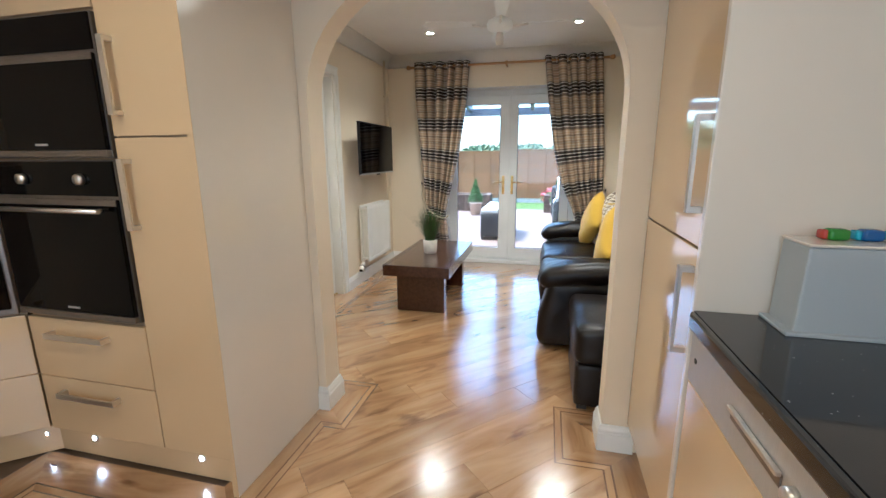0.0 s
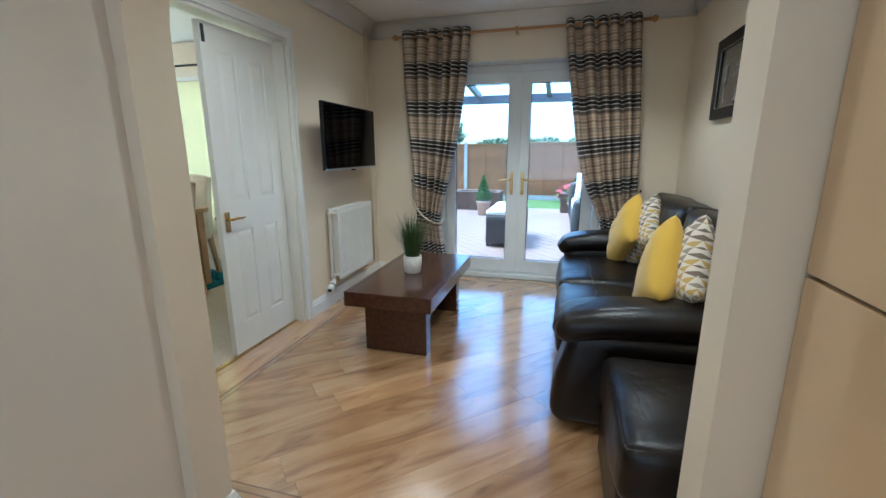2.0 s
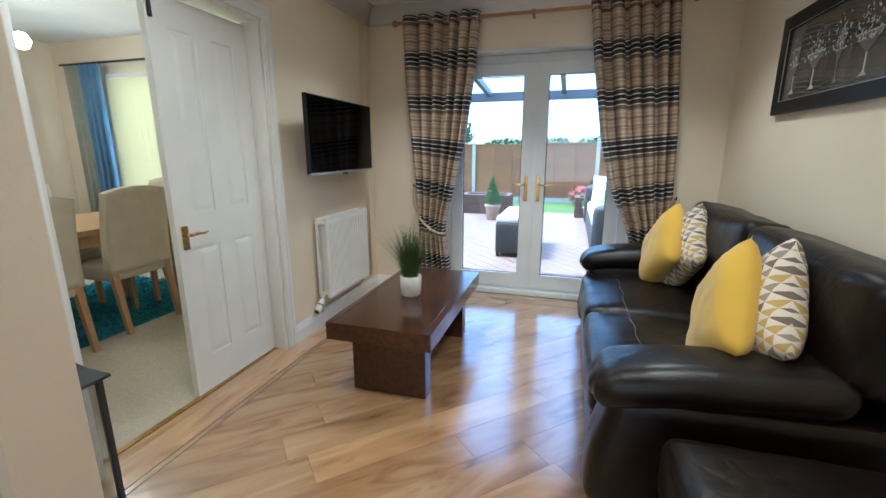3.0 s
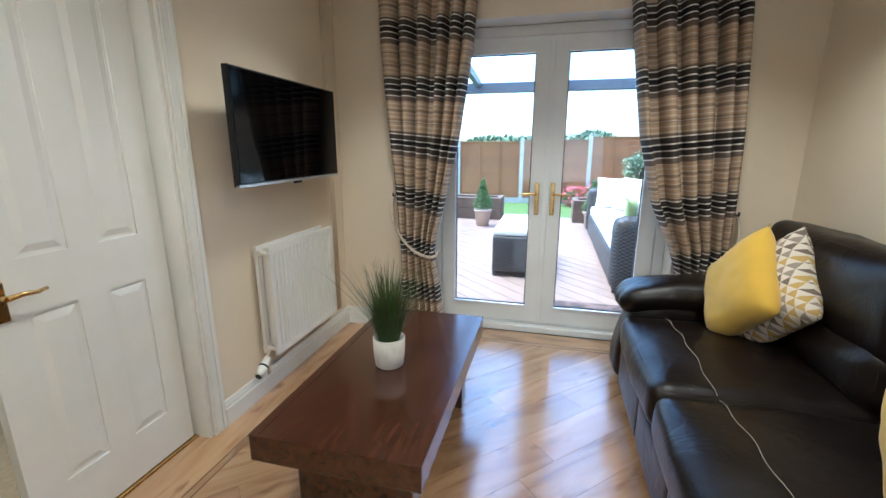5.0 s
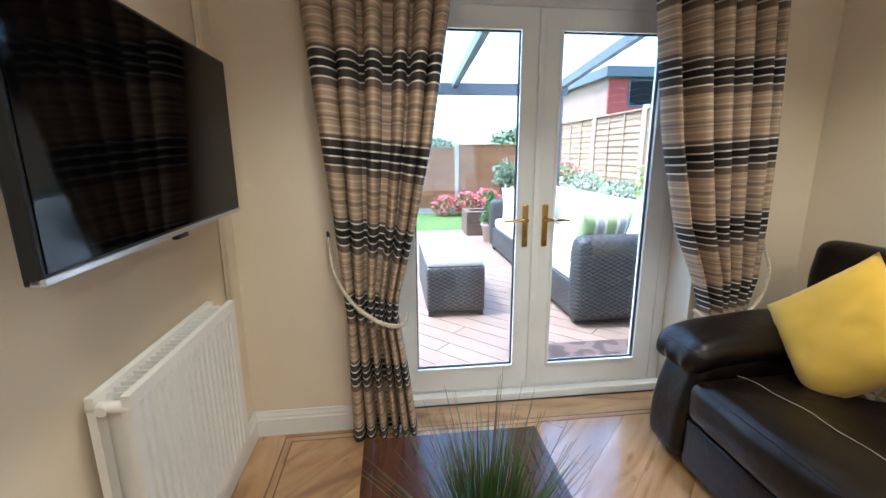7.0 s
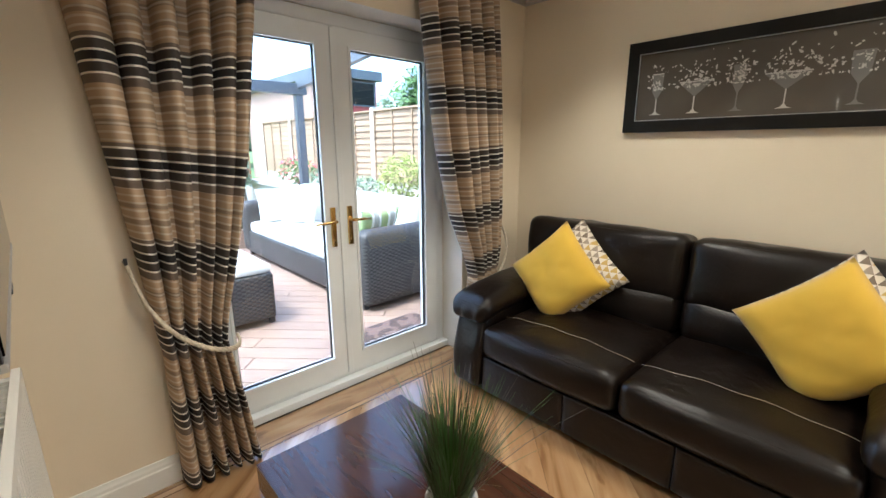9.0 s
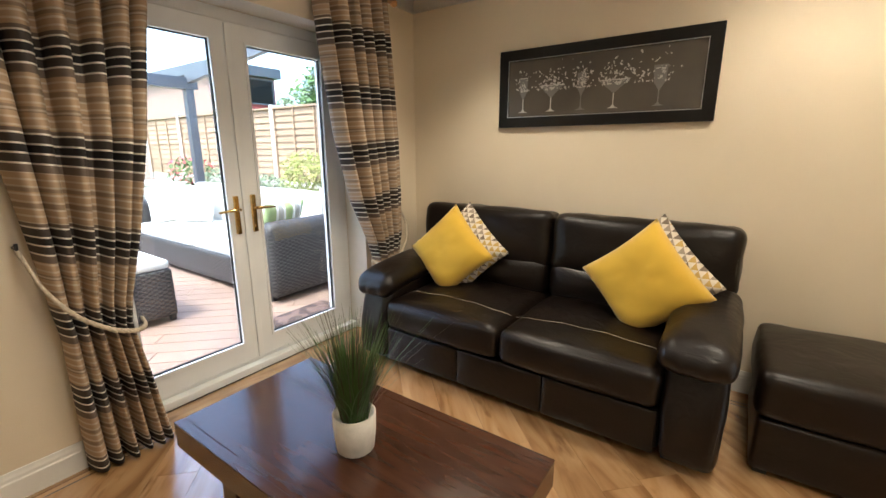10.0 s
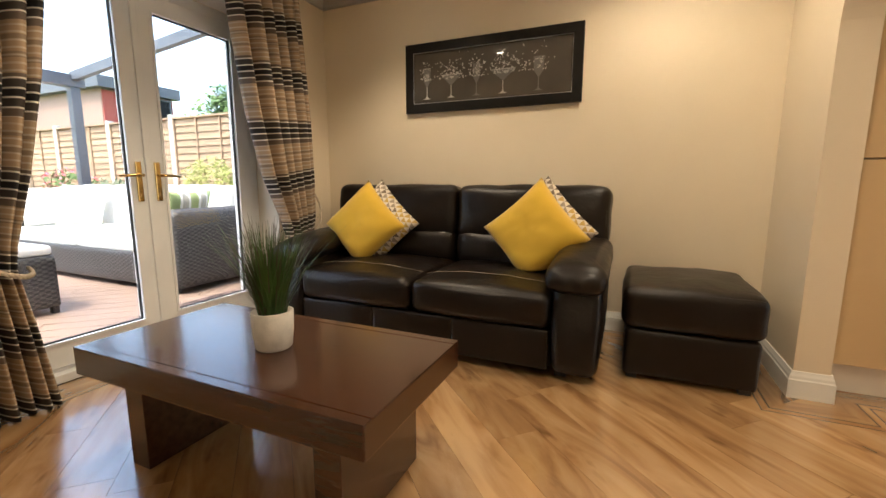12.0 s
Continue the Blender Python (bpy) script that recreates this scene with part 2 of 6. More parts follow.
# ---- building helpers ----
def box(bm, x0, x1, y0, y1, z0, z1):
    vs = [bm.verts.new(p) for p in ((x0, y0, z0), (x1, y0, z0), (x1, y1, z0), (x0, y1, z0), (x0, y0, z1), (x1, y0, z1), (x1, y1, z1), (x0, y1, z1))]
    for f in ((3, 2, 1, 0), (4, 5, 6, 7), (0, 1, 5, 4), (1, 2, 6, 5), (2, 3, 7, 6), (3, 0, 4, 7)):
        bm.faces.new([vs[k] for k in f])
    return bm


def boxes(*rows):
    bm = bmesh.new()
    for r in rows:
        box(bm, *r)
    return bm


def bev(bm, width=0.004, seg=2):
    bmesh.ops.remove_doubles(bm, verts=bm.verts, dist=1e-6)
    edges = [e for e in bm.edges if len(e.link_faces) == 2 and e.calc_face_angle(0) > 0.5]
    bmesh.ops.bevel(bm, geom=edges, offset=width, segments=seg, profile=0.6, affect="EDGES", clamp_overlap=True)
    return bm


def bbox(x0, x1, y0, y1, z0, z1, w=0.004, seg=2):
    return bev(boxes((x0, x1, y0, y1, z0, z1)), w, seg)


def soft(sx, sy, sz, r, n=10, bulge=(0, 0, 0), rough=0.0, seed=0.0, centre=(0, 0, 0)):
    """A rounded, padded block about its centre; bulge swells each pair of faces."""
    bm = bmesh.new()
    bmesh.ops.create_cube(bm, size=2.0)
    bmesh.ops.subdivide_edges(bm, edges=bm.edges[:], cuts=n, use_grid_fill=True)
    hx, hy, hz = sx / 2, sy / 2, sz / 2
    for v in bm.verts:
        u = Vector([math.sin(c * math.pi / 2) if abs(c) < 1 else c for c in v.co])
        p = Vector((u.x * hx, u.y * hy, u.z * hz))
        q = Vector([max(-h + r, min(h - r, c)) for c, h in zip(p, (hx, hy, hz))])
        d = p - q
        if d.length > 1e-9:
            p = q + d.normalized() * r
        ux, uy, uz = p.x / hx, p.y / hy, p.z / hz
        p.x += bulge[0] * ux * (1 - uy * uy) * (1 - uz * uz)
        p.y += bulge[1] * uy * (1 - ux * ux) * (1 - uz * uz)
        p.z += bulge[2] * uz * (1 - ux * ux) * (1 - uy * uy)
        if rough:
            p += v.normal * rough * noise.noise(Vector((p.x * 9 + seed, p.y * 9, p.z * 9 + seed * 2)))
        v.co = p + Vector(centre)
    for f in bm.faces:
        f.smooth = True
    return bm


def tube(bm, pts, r, n=10, caps=True):
    """A round tube along points; r may be a list."""
    rings = []
    pts = [Vector(p) for p in pts]
    for k, p in enumerate(pts):
        d = (pts[min(k + 1, len(pts) - 1)] - pts[max(k - 1, 0)]).normalized()
        a = d.orthogonal().normalized() if abs(d.z) > 0.99 else d.cross(Vector((0, 0, 1))).normalized()
        b2 = d.cross(a).normalized()
        rad = r[k] if isinstance(r, (list, tuple)) else r
        rings.append([bm.verts.new(p + a * rad * math.cos(2 * math.pi * i / n) + b2 * rad * math.sin(2 * math.pi * i / n)) for i in range(n)])
    for ra, rb in zip(rings, rings[1:]):
        for i in range(n):
            f = bm.faces.new((ra[i], ra[(i + 1) % n], rb[(i + 1) % n], rb[i]))
            f.smooth = True
    if caps:
        bm.faces.new(rings[0][::-1])
        bm.faces.new(rings[-1])
    return bm


def lathe(profile, n=24, centre=(0, 0, 0)):
    """A turned shape from (radius, height) pairs about the z axis."""
    bm = bmesh.new()
    c = Vector(centre)
    rings = [[bm.verts.new(c + Vector((max(r, 1e-4) * math.cos(2 * math.pi * i / n), max(r, 1e-4) * math.sin(2 * math.pi * i / n), z))) for i in range(n)] for r, z in profile]
    for ra, rb in zip(rings, rings[1:]):
        for i in range(n):
            f = bm.faces.new((ra[i], ra[(i + 1) % n], rb[(i + 1) % n], rb[i]))
            f.smooth = True
    bm.faces.new(rings[0][::-1])
    bm.faces.new(rings[-1])
    return bm


def prism(pts, a0, a1, axis="y"):
    """A flat outline of (u, v) pairs pulled from a0 to a1 along an axis."""
    bm = bmesh.new()
    put = {"y": lambda u, v, a: (u, a, v), "x": lambda u, v, a: (a, u, v), "z": lambda u, v, a: (u, v, a)}[axis]
    lo = [bm.verts.new(put(u, v, a0)) for u, v in pts]
    hi = [bm.verts.new(put(u, v, a1)) for u, v in pts]
    bm.faces.new(lo)
    bm.faces.new(hi[::-1])
    k = len(pts)
    for i in range(k):
        bm.faces.new((lo[i], hi[i], hi[(i + 1) % k], lo[(i + 1) % k]))
    bmesh.ops.recalc_face_normals(bm, faces=bm.faces[:])
    return bm


def mesh_of(name, bm, material):
    bmesh.ops.recalc_face_normals(bm, faces=bm.faces[:])
    me = bpy.data.meshes.new(name)
    bm.to_mesh(me)
    bm.free()
    me.materials.append(M[material] if isinstance(material, str) else material)
    return me


def part(name, bm, material, parent, label="", m=None):
    ob = new(name, mesh_of(name, bm, material))
    ob.parent = parent
    if m is not None:
        ob.matrix_basis = m
    return tagged(ob, label)


def struct(name, bm, material, label, category):
    return tagged(new(name, mesh_of(name, bm, material)), label, category, kind="structure")


def thing(name, label, category, loc=(0, 0, 0), rz=0.0, group=""):
    ob = new(name)
    ob.empty_display_size = 0.1
    ob.matrix_basis = pose(*loc, 0, 0, rz)
    return tagged(ob, label, category, group)


def single(name, bm, material, label, category, loc=(0, 0, 0), rz=0.0, group=""):
    ob = new(name, mesh_of(name, bm, material))
    ob.matrix_basis = pose(*loc, 0, 0, rz)
    return tagged(ob, label, category, group)


# ---- plan ----
LX, RX = -1.42, 1.38             # lounge side walls
AY0, AY1 = 1.60, 1.735           # arch wall
BY0, BY1 = 4.80, 5.07            # garden wall
DX = -1.54                       # dining side of the door wall
JL, JR = -0.617, 0.755           # arch jambs
KX0, KX1, KY = -2.30, 1.50, -2.60
DY0, DY1 = 2.20, 3.41            # double doorway
OX, OZ = 0.79, 2.07              # garden door opening

# floors
struct("floor", boxes((KX0 - 0.1, KX1 + 0.1, KY - 0.1, BY1 - 0.03, -0.12, -0.012)), "underlay", "dark joints under the oak plank floor", "floor")
struct("floor_dining", boxes((-5.3, DX + 0.042, AY1, 5.07, -0.12, 0.004)), "carpet", "beige fitted carpet of the dining room", "floor")
struct("threshold_strip", bev(boxes((-1.512, -1.482, DY0, DY1, -0.01, 0.008)), 0.003), "brass", "brass threshold strip in the doorway", "trim")

# walls
struct("wall_left", boxes((DX, LX, AY0, DY0, -0.02, CEIL), (DX, LX, DY1, BY0, -0.02, CEIL), (DX, LX, DY0, DY1, 2.02, CEIL)), "wall", "cream painted wall with a doorway", "wall")
struct("wall_right", boxes((RX, RX + 0.15, AY0, BY1, -0.02, CEIL)), "wall", "cream painted wall behind the sofa", "wall")
struct("wall_garden", boxes((DX, -OX, BY0, BY1, -0.02, CEIL), (OX, RX, BY0, BY1, -0.02, CEIL), (-OX, OX, BY0, BY1, OZ, CEIL)), "wall", "cream painted wall with the garden doorway", "wall")
ac, ah, asp, ari = (JL + JR) / 2, (JR - JL) / 2, 1.57, 0.54
outline = [(LX, -0.02), (JL, -0.02)] + [(ac - ah * math.cos(math.pi * k / 40), asp + ari * math.sin(math.pi * k / 40)) for k in range(41)] + [(JR, -0.02), (RX, -0.02), (RX, CEIL), (LX, CEIL)]
struct("wall_arch", prism(outline, AY0, AY1), "wall", "cream painted wall with a rounded archway", "wall")
struct("wall_kitchen_north", boxes((KX0, LX - 0.0, AY0 + 0.003, AY1 - 0.003, -0.02, CEIL), (RX, KX1, AY0, AY1, -0.02, CEIL)), "wall", "cream kitchen wall behind the ovens", "wall")
struct("wall_kitchen_west", boxes((KX0 - 0.1, KX0, KY, AY1, -0.02, CEIL)), "wall", "cream kitchen wall", "wall")
struct("wall_kitchen_south", boxes((KX0, KX1, KY - 0.1, KY, -0.02, CEIL)), "wall", "cream kitchen wall", "wall")
struct("wall_kitchen_east", boxes((KX1, KX1 + 0.15, KY, AY0, -0.02, CEIL)), "wall", "cream kitchen wall", "wall")
struct("wall_dining_west", boxes((-5.4, -5.3, 0.2, BY1, -0.02, CEIL)), "wall", "cream dining room wall", "wall")
struct("wall_dining_south", boxes((-5.3, KX0 - 0.1, AY0, AY1, -0.02, CEIL)), "wall", "cream dining room wall", "wall")
struct("wall_dining_north", boxes((-5.3, -4.46, BY0, BY1, -0.02, CEIL), (-2.2, DX, BY0, BY1, -0.02, CEIL), (-4.46, -2.2, BY0, BY1, -0.02, 0.5), (-4.46, -2.2, BY0, BY1, 2.05, CEIL)), "wall", "cream dining room wall with a wide window", "wall")
struct("ceiling", boxes((-5.4, KX1 + 0.15, KY - 0.1, BY1, CEIL, CEIL + 0.12)), "ceiling", "white painted ceiling", "ceiling")


def plain_cove(p0, p1, inward, name):
    r, n = 0.12, 8
    bm = bmesh.new()
    p0, p1, w = Vector((*p0, 0)), Vector((*p1, 0)), Vector((*inward, 0))
    prof = [(r * (1 - math.sin(math.pi / 2 * k / n)), CEIL - 0.002 - r * (1 - math.cos(math.pi / 2 * k / n))) for k in range(n + 1)] + [(0.0, CEIL - 0.002)]
    ends = [[bm.verts.new(p + w * (o + 0.001) + Vector((0, 0, z))) for o, z in prof] for p in (p0, p1)]
    for k in range(len(prof)):
        q = (k + 1) % len(prof)
        f = bm.faces.new((ends[0][k], ends[1][k], ends[1][q], ends[0][q]))
        f.smooth = k < n
    bm.faces.new(ends[0])
    bm.faces.new(ends[1][::-1])
    struct(name, bm, "ceiling", "white plaster coving", "trim")


plain_cove((LX, AY1), (LX, BY0), (1, 0), "cornice_1")
plain_cove((RX, AY1), (RX, BY0), (-1, 0), "cornice_2")
plain_cove((LX, BY0), (RX, BY0), (0, -1), "cornice_3")
plain_cove((LX, AY1), (RX, AY1), (0, 1), "cornice_4")


def skirting(name, p0, p1, inward, h=0.125, e0=0.0, e1=0.0):
    """A moulded skirting board; e0 and e1 lengthen its face at outer corners."""
    prof = [(0, 0.0), (0.018, 0.0), (0.018, h - 0.04), (0.014, h - 0.034), (0.013, h - 0.022), (0.009, h - 0.012), (0.006, h), (0, h)]
    bm = bmesh.new()
    a, b2, w = Vector((*p0, 0)), Vector((*p1, 0)), Vector((*inward, 0))
    d = (b2 - a).normalized()
    ends = [[bm.verts.new(p + w * (o + 0.001) + d * s * o + Vector((0, 0, z))) for o, z in prof] for p, s in ((a, -e0), (b2, e1))]
    for k in range(len(prof)):
        q = (k + 1) % len(prof)
        bm.faces.new((ends[0][k], ends[1][k], ends[1][q], ends[0][q]))
    bm.faces.new(ends[0])
    bm.faces.new(ends[1][::-1])
    struct(name, bm, "white_gloss", "white gloss moulded skirting board", "baseboard")


skirting("baseboard_1", (LX, DY1 + 0.075), (LX, BY0), (1, 0), e1=-1)
skirting("baseboard_2", (LX, BY0), (-OX, BY0), (0, -1), e0=-1)
skirting("baseboard_3", (OX, BY0), (RX, BY0), (0, -1), e1=-1)
skirting("baseboard_4", (RX, BY0), (RX, AY1), (-1, 0), e0=-1, e1=-1)
skirting("baseboard_5", (RX, AY1), (JR, AY1), (0, 1), e0=-1, e1=1)
skirting("baseboard_6", (JR, AY1), (JR, AY0), (-1, 0), e0=1, e1=1)
skirting("baseboard_7", (JR, AY0), (0.89, AY0), (0, -1), e0=1)
skirting("baseboard_8", (JL, AY0), (JL, AY1), (1, 0), e0=1, e1=1)
skirting("baseboard_11", (-0.661, AY0), (JL, AY0), (0, -1), e1=1)
skirting("baseboard_9", (JL, AY1), (LX, AY1), (0, 1), e0=1, e1=-1)
skirting("baseboard_10", (LX, AY1), (LX, DY0 - 0.075), (1, 0), e0=-1)


# ---- garden doors ----
def frame_bars(x0, x1, z0, z1, w, y0, y1, wb=None):
    """Four bars round an opening in the plane of y."""
    wb = wb or w
    return [(x0, x0 + w, y0, y1, z0, z1), (x1 - w, x1, y0, y1, z0, z1), (x0 + w, x1 - w, y0, y1, z1 - w, z1), (x0 + w, x1 - w, y0, y1, z0, z0 + wb)]


gd = tagged(thing("door_garden", "", ""), "white plastic glazed double garden doors, shut", "glazed door", kind="structure")
for r in frame_bars(-OX + 0.003, OX - 0.003, 0.0, OZ - 0.003, 0.065, 4.985, 5.055, 0.06):
    part("frame_bar", bev(boxes(r), 0.006), "upvc", gd)
for side, x0, x1 in (("l", -0.715, 0.003), ("r", 0.007, 0.715)):
    leaf = part("door_leaf", boxes(*frame_bars(x0, x1, 0.066, 1.998, 0.088 if side == "l" else 0.092, 4.975, 5.04, 0.115)), "upvc", gd)
    gx0, gx1 = x0 + 0.09, x1 - 0.09
    part("glazing_bead", boxes(*frame_bars(gx0 - 0.004, gx1 + 0.004, 0.179, 1.913, 0.014, 4.967, 4.974)), "upvc", leaf)
    part("gasket", boxes(*frame_bars(gx0 + 0.010, gx1 - 0.010, 0.193, 1.899, 0.007, 4.985, 5.0)), "gasket", leaf)
    pane = part("pane", boxes((gx0 + 0.004, gx1 - 0.004, 5.002, 5.006, 0.185, 1.905)), "glass", leaf)
    pane.visible_shadow = False
    hx = -0.05 if side == "l" else 0.054
    sgn = -1 if side == "l" else 1
    hb = part("handle_plate", bbox(hx - 0.015, hx + 0.015, 4.964, 4.976, 0.86, 1.08, 0.004), "brass", leaf, "brass handle plate")
    bm = bmesh.new()
    tube(bm, [(hx, 4.968, 1.005), (hx, 4.93, 1.005)], 0.009)
    tube(bm, [(hx, 4.93, 1.005), (hx + sgn * 0.02, 4.926, 1.006), (hx + sgn * 0.07, 4.928, 1.004), (hx + sgn * 0.12, 4.934, 1.0)], [0.009, 0.009, 0.008, 0.006])
    part("lever", bm, "brass", hb, "brass lever")
    part("key_hole", bbox(hx - 0.006, hx + 0.006, 4.958, 4.966, 0.885, 0.905, 0.002), "brass", hb)
part("mullion_cover", bbox(-0.012, 0.022, 4.962, 4.976, 0.07, 1.99, 0.004), "upvc", gd)
part("sill", bbox(-OX + 0.004, OX - 0.004, 4.93, 4.984, 0.0, 0.045, 0.006), "upvc", gd)
struct("trim_door_head", boxes((-OX, OX, BY0 - 0.001, 4.984, OZ - 0.002, OZ + 0.0)), "white_gloss", "white painted door head lining", "trim")
struct("trim_door_side_1", boxes((-OX, -OX + 0.003, BY0 - 0.001, 4.984, 0.0, OZ - 0.003)), "white_gloss", "white painted door side lining", "trim")
struct("trim_door_side_2", boxes((OX - 0.003, OX, BY0 - 0.001, 4.984, 0.0, OZ - 0.003)), "white_gloss", "white painted door side lining", "trim")


# ---- double door to the dining room ----
def architrave(name, x0, x1):
    w = 0.07
    bm = boxes((x0, x1, DY0 - w, DY0, 0.0, 2.02), (x0, x1, DY1, DY1 + w, 0.0, 2.02), (x0, x1, DY0 - w, DY1 + w, 2.02, 2.02 + w))
    e = 0.006 if x1 > LX else -0.006
    xs = (x1, x1 + e) if e > 0 else (x0 + e, x0)
    for y0, y1 in ((DY0 - w, DY0 - w + 0.022), (DY0 - 0.020, DY0 - 0.008), (DY1 + w - 0.022, DY1 + w), (DY1 + 0.008, DY1 + 0.020)):
        box(bm, *xs, y0, y1, 0.0, 2.02)
    box(bm, *xs, DY0 - w, DY1 + w, 2.02 + w - 0.022, 2.02 + w)
    struct(name, bev(bm, 0.003), "white_gloss", "white gloss moulded door architrave", "trim")


architrave("trim_door_1", LX + 0.001, LX + 0.016)
architrave("trim_door_2", DX - 0.016, DX - 0.001)
struct("trim_door_lining", boxes((DX, LX, DY0 + 0.001, DY0 + 0.02, 0.0, 2.0), (DX, LX, DY1 - 0.02, DY1 - 0.001, 0.0, 2.0), (DX, LX, DY0 + 0.001, DY1 - 0.001, 2.0, 2.019)), "white_gloss", "white gloss door lining", "trim")


def panel_leaf(name, m, label):
    """A moulded four-panel door leaf, 0.61 wide, in its own x-z plane."""
    w, h, t = 0.612, 1.965, 0.036
    ob = tagged(new(name), label, "door", kind="structure")
    ob.matrix_basis = m
    cols = [(0.107, 0.256), (w - 0.256, w - 0.107)]
    rows = [(0.192, 0.792), (0.972, 1.83)]
    part("core", bbox(0, w, -t / 2 + 0.006, t / 2 - 0.006, 0, h, 0.002), "white_gloss", ob)
    for s in (-1, 1):
        y0, y1 = (s * t / 2, s * (t / 2 - 0.006)) if s < 0 else (s * (t / 2 - 0.006), s * t / 2)
        xs = [(0, cols[0][0]), (cols[0][1], cols[1][0]), (cols[1][1], w)]
        zs = [(0, rows[0][0]), (rows[0][1], rows[1][0]), (rows[1][1], h)]
        bm = boxes(*[(a, b2, y0, y1, 0, h) for a, b2 in xs], *[(c0, c1, y0, y1, a, b2) for a, b2 in zs for c0, c1 in cols])
        part("stiles", bm, "white_gloss", ob)
        for c0, c1 in cols:
            for z0, z1 in rows:
                bm = bmesh.new()
                lo = [bm.verts.new((x, s * (t / 2 - 0.0055), z)) for x, z in ((c0 + .012, z0 + .012), (c1 - .012, z0 + .012), (c1 - .012, z1 - .012), (c0 + .012, z1 - .012))]
                hi = [bm.verts.new((x, s * (t / 2 + 0.002), z)) for x, z in ((c0 + .036, z0 + .036), (c1 - .036, z0 + .036), (c1 - .036, z1 - .036), (c0 + .036, z1 - .036))]
                bm.faces.new(hi)
                for k in range(4):
                    bm.faces.new((lo[k], lo[(k + 1) % 4], hi[(k + 1) % 4], hi[k]))
                part("panel", bm, "white_gloss", ob)
        hp = part("handle_plate", bbox(0.025, 0.063, s * (t / 2 + 0.004) - 0.004, s * (t / 2 + 0.004) + 0.004, 0.795, 0.915, 0.003), "brass", ob, "polished brass handle plate")
        bm = bmesh.new()
        yy = s * (t / 2 + 0.045)
        tube(bm, [(0.044, s * t / 2, 0.872), (0.044, yy, 0.872)], 0.008)
        tube(bm, [(0.044, yy, 0.872), (0.08, yy + s * 0.004, 0.876), (0.12, yy, 0.870), (0.15, yy - s * 0.004, 0.874)], [0.009, 0.008, 0.007, 0.005])
        part("lever", bm, "brass", hp, "curved brass lever")
    bt = part("bolt", bbox(0.012, 0.03, -t / 2 - 0.008, t / 2 + 0.008, h - 0.11, h - 0.02, 0.002), "dark_metal", ob, "dark metal bolt")
    return ob


panel_leaf("door_leaf_shut", pose(-1.515, 2.764, 0.012, 0, 0, 90), "white gloss four-panel door leaf, shut, with brass lever")
panel_leaf("door_leaf_open", pose(-1.62, 2.20, 0.012, 0, 0, 176), "white gloss four-panel door leaf, standing open")


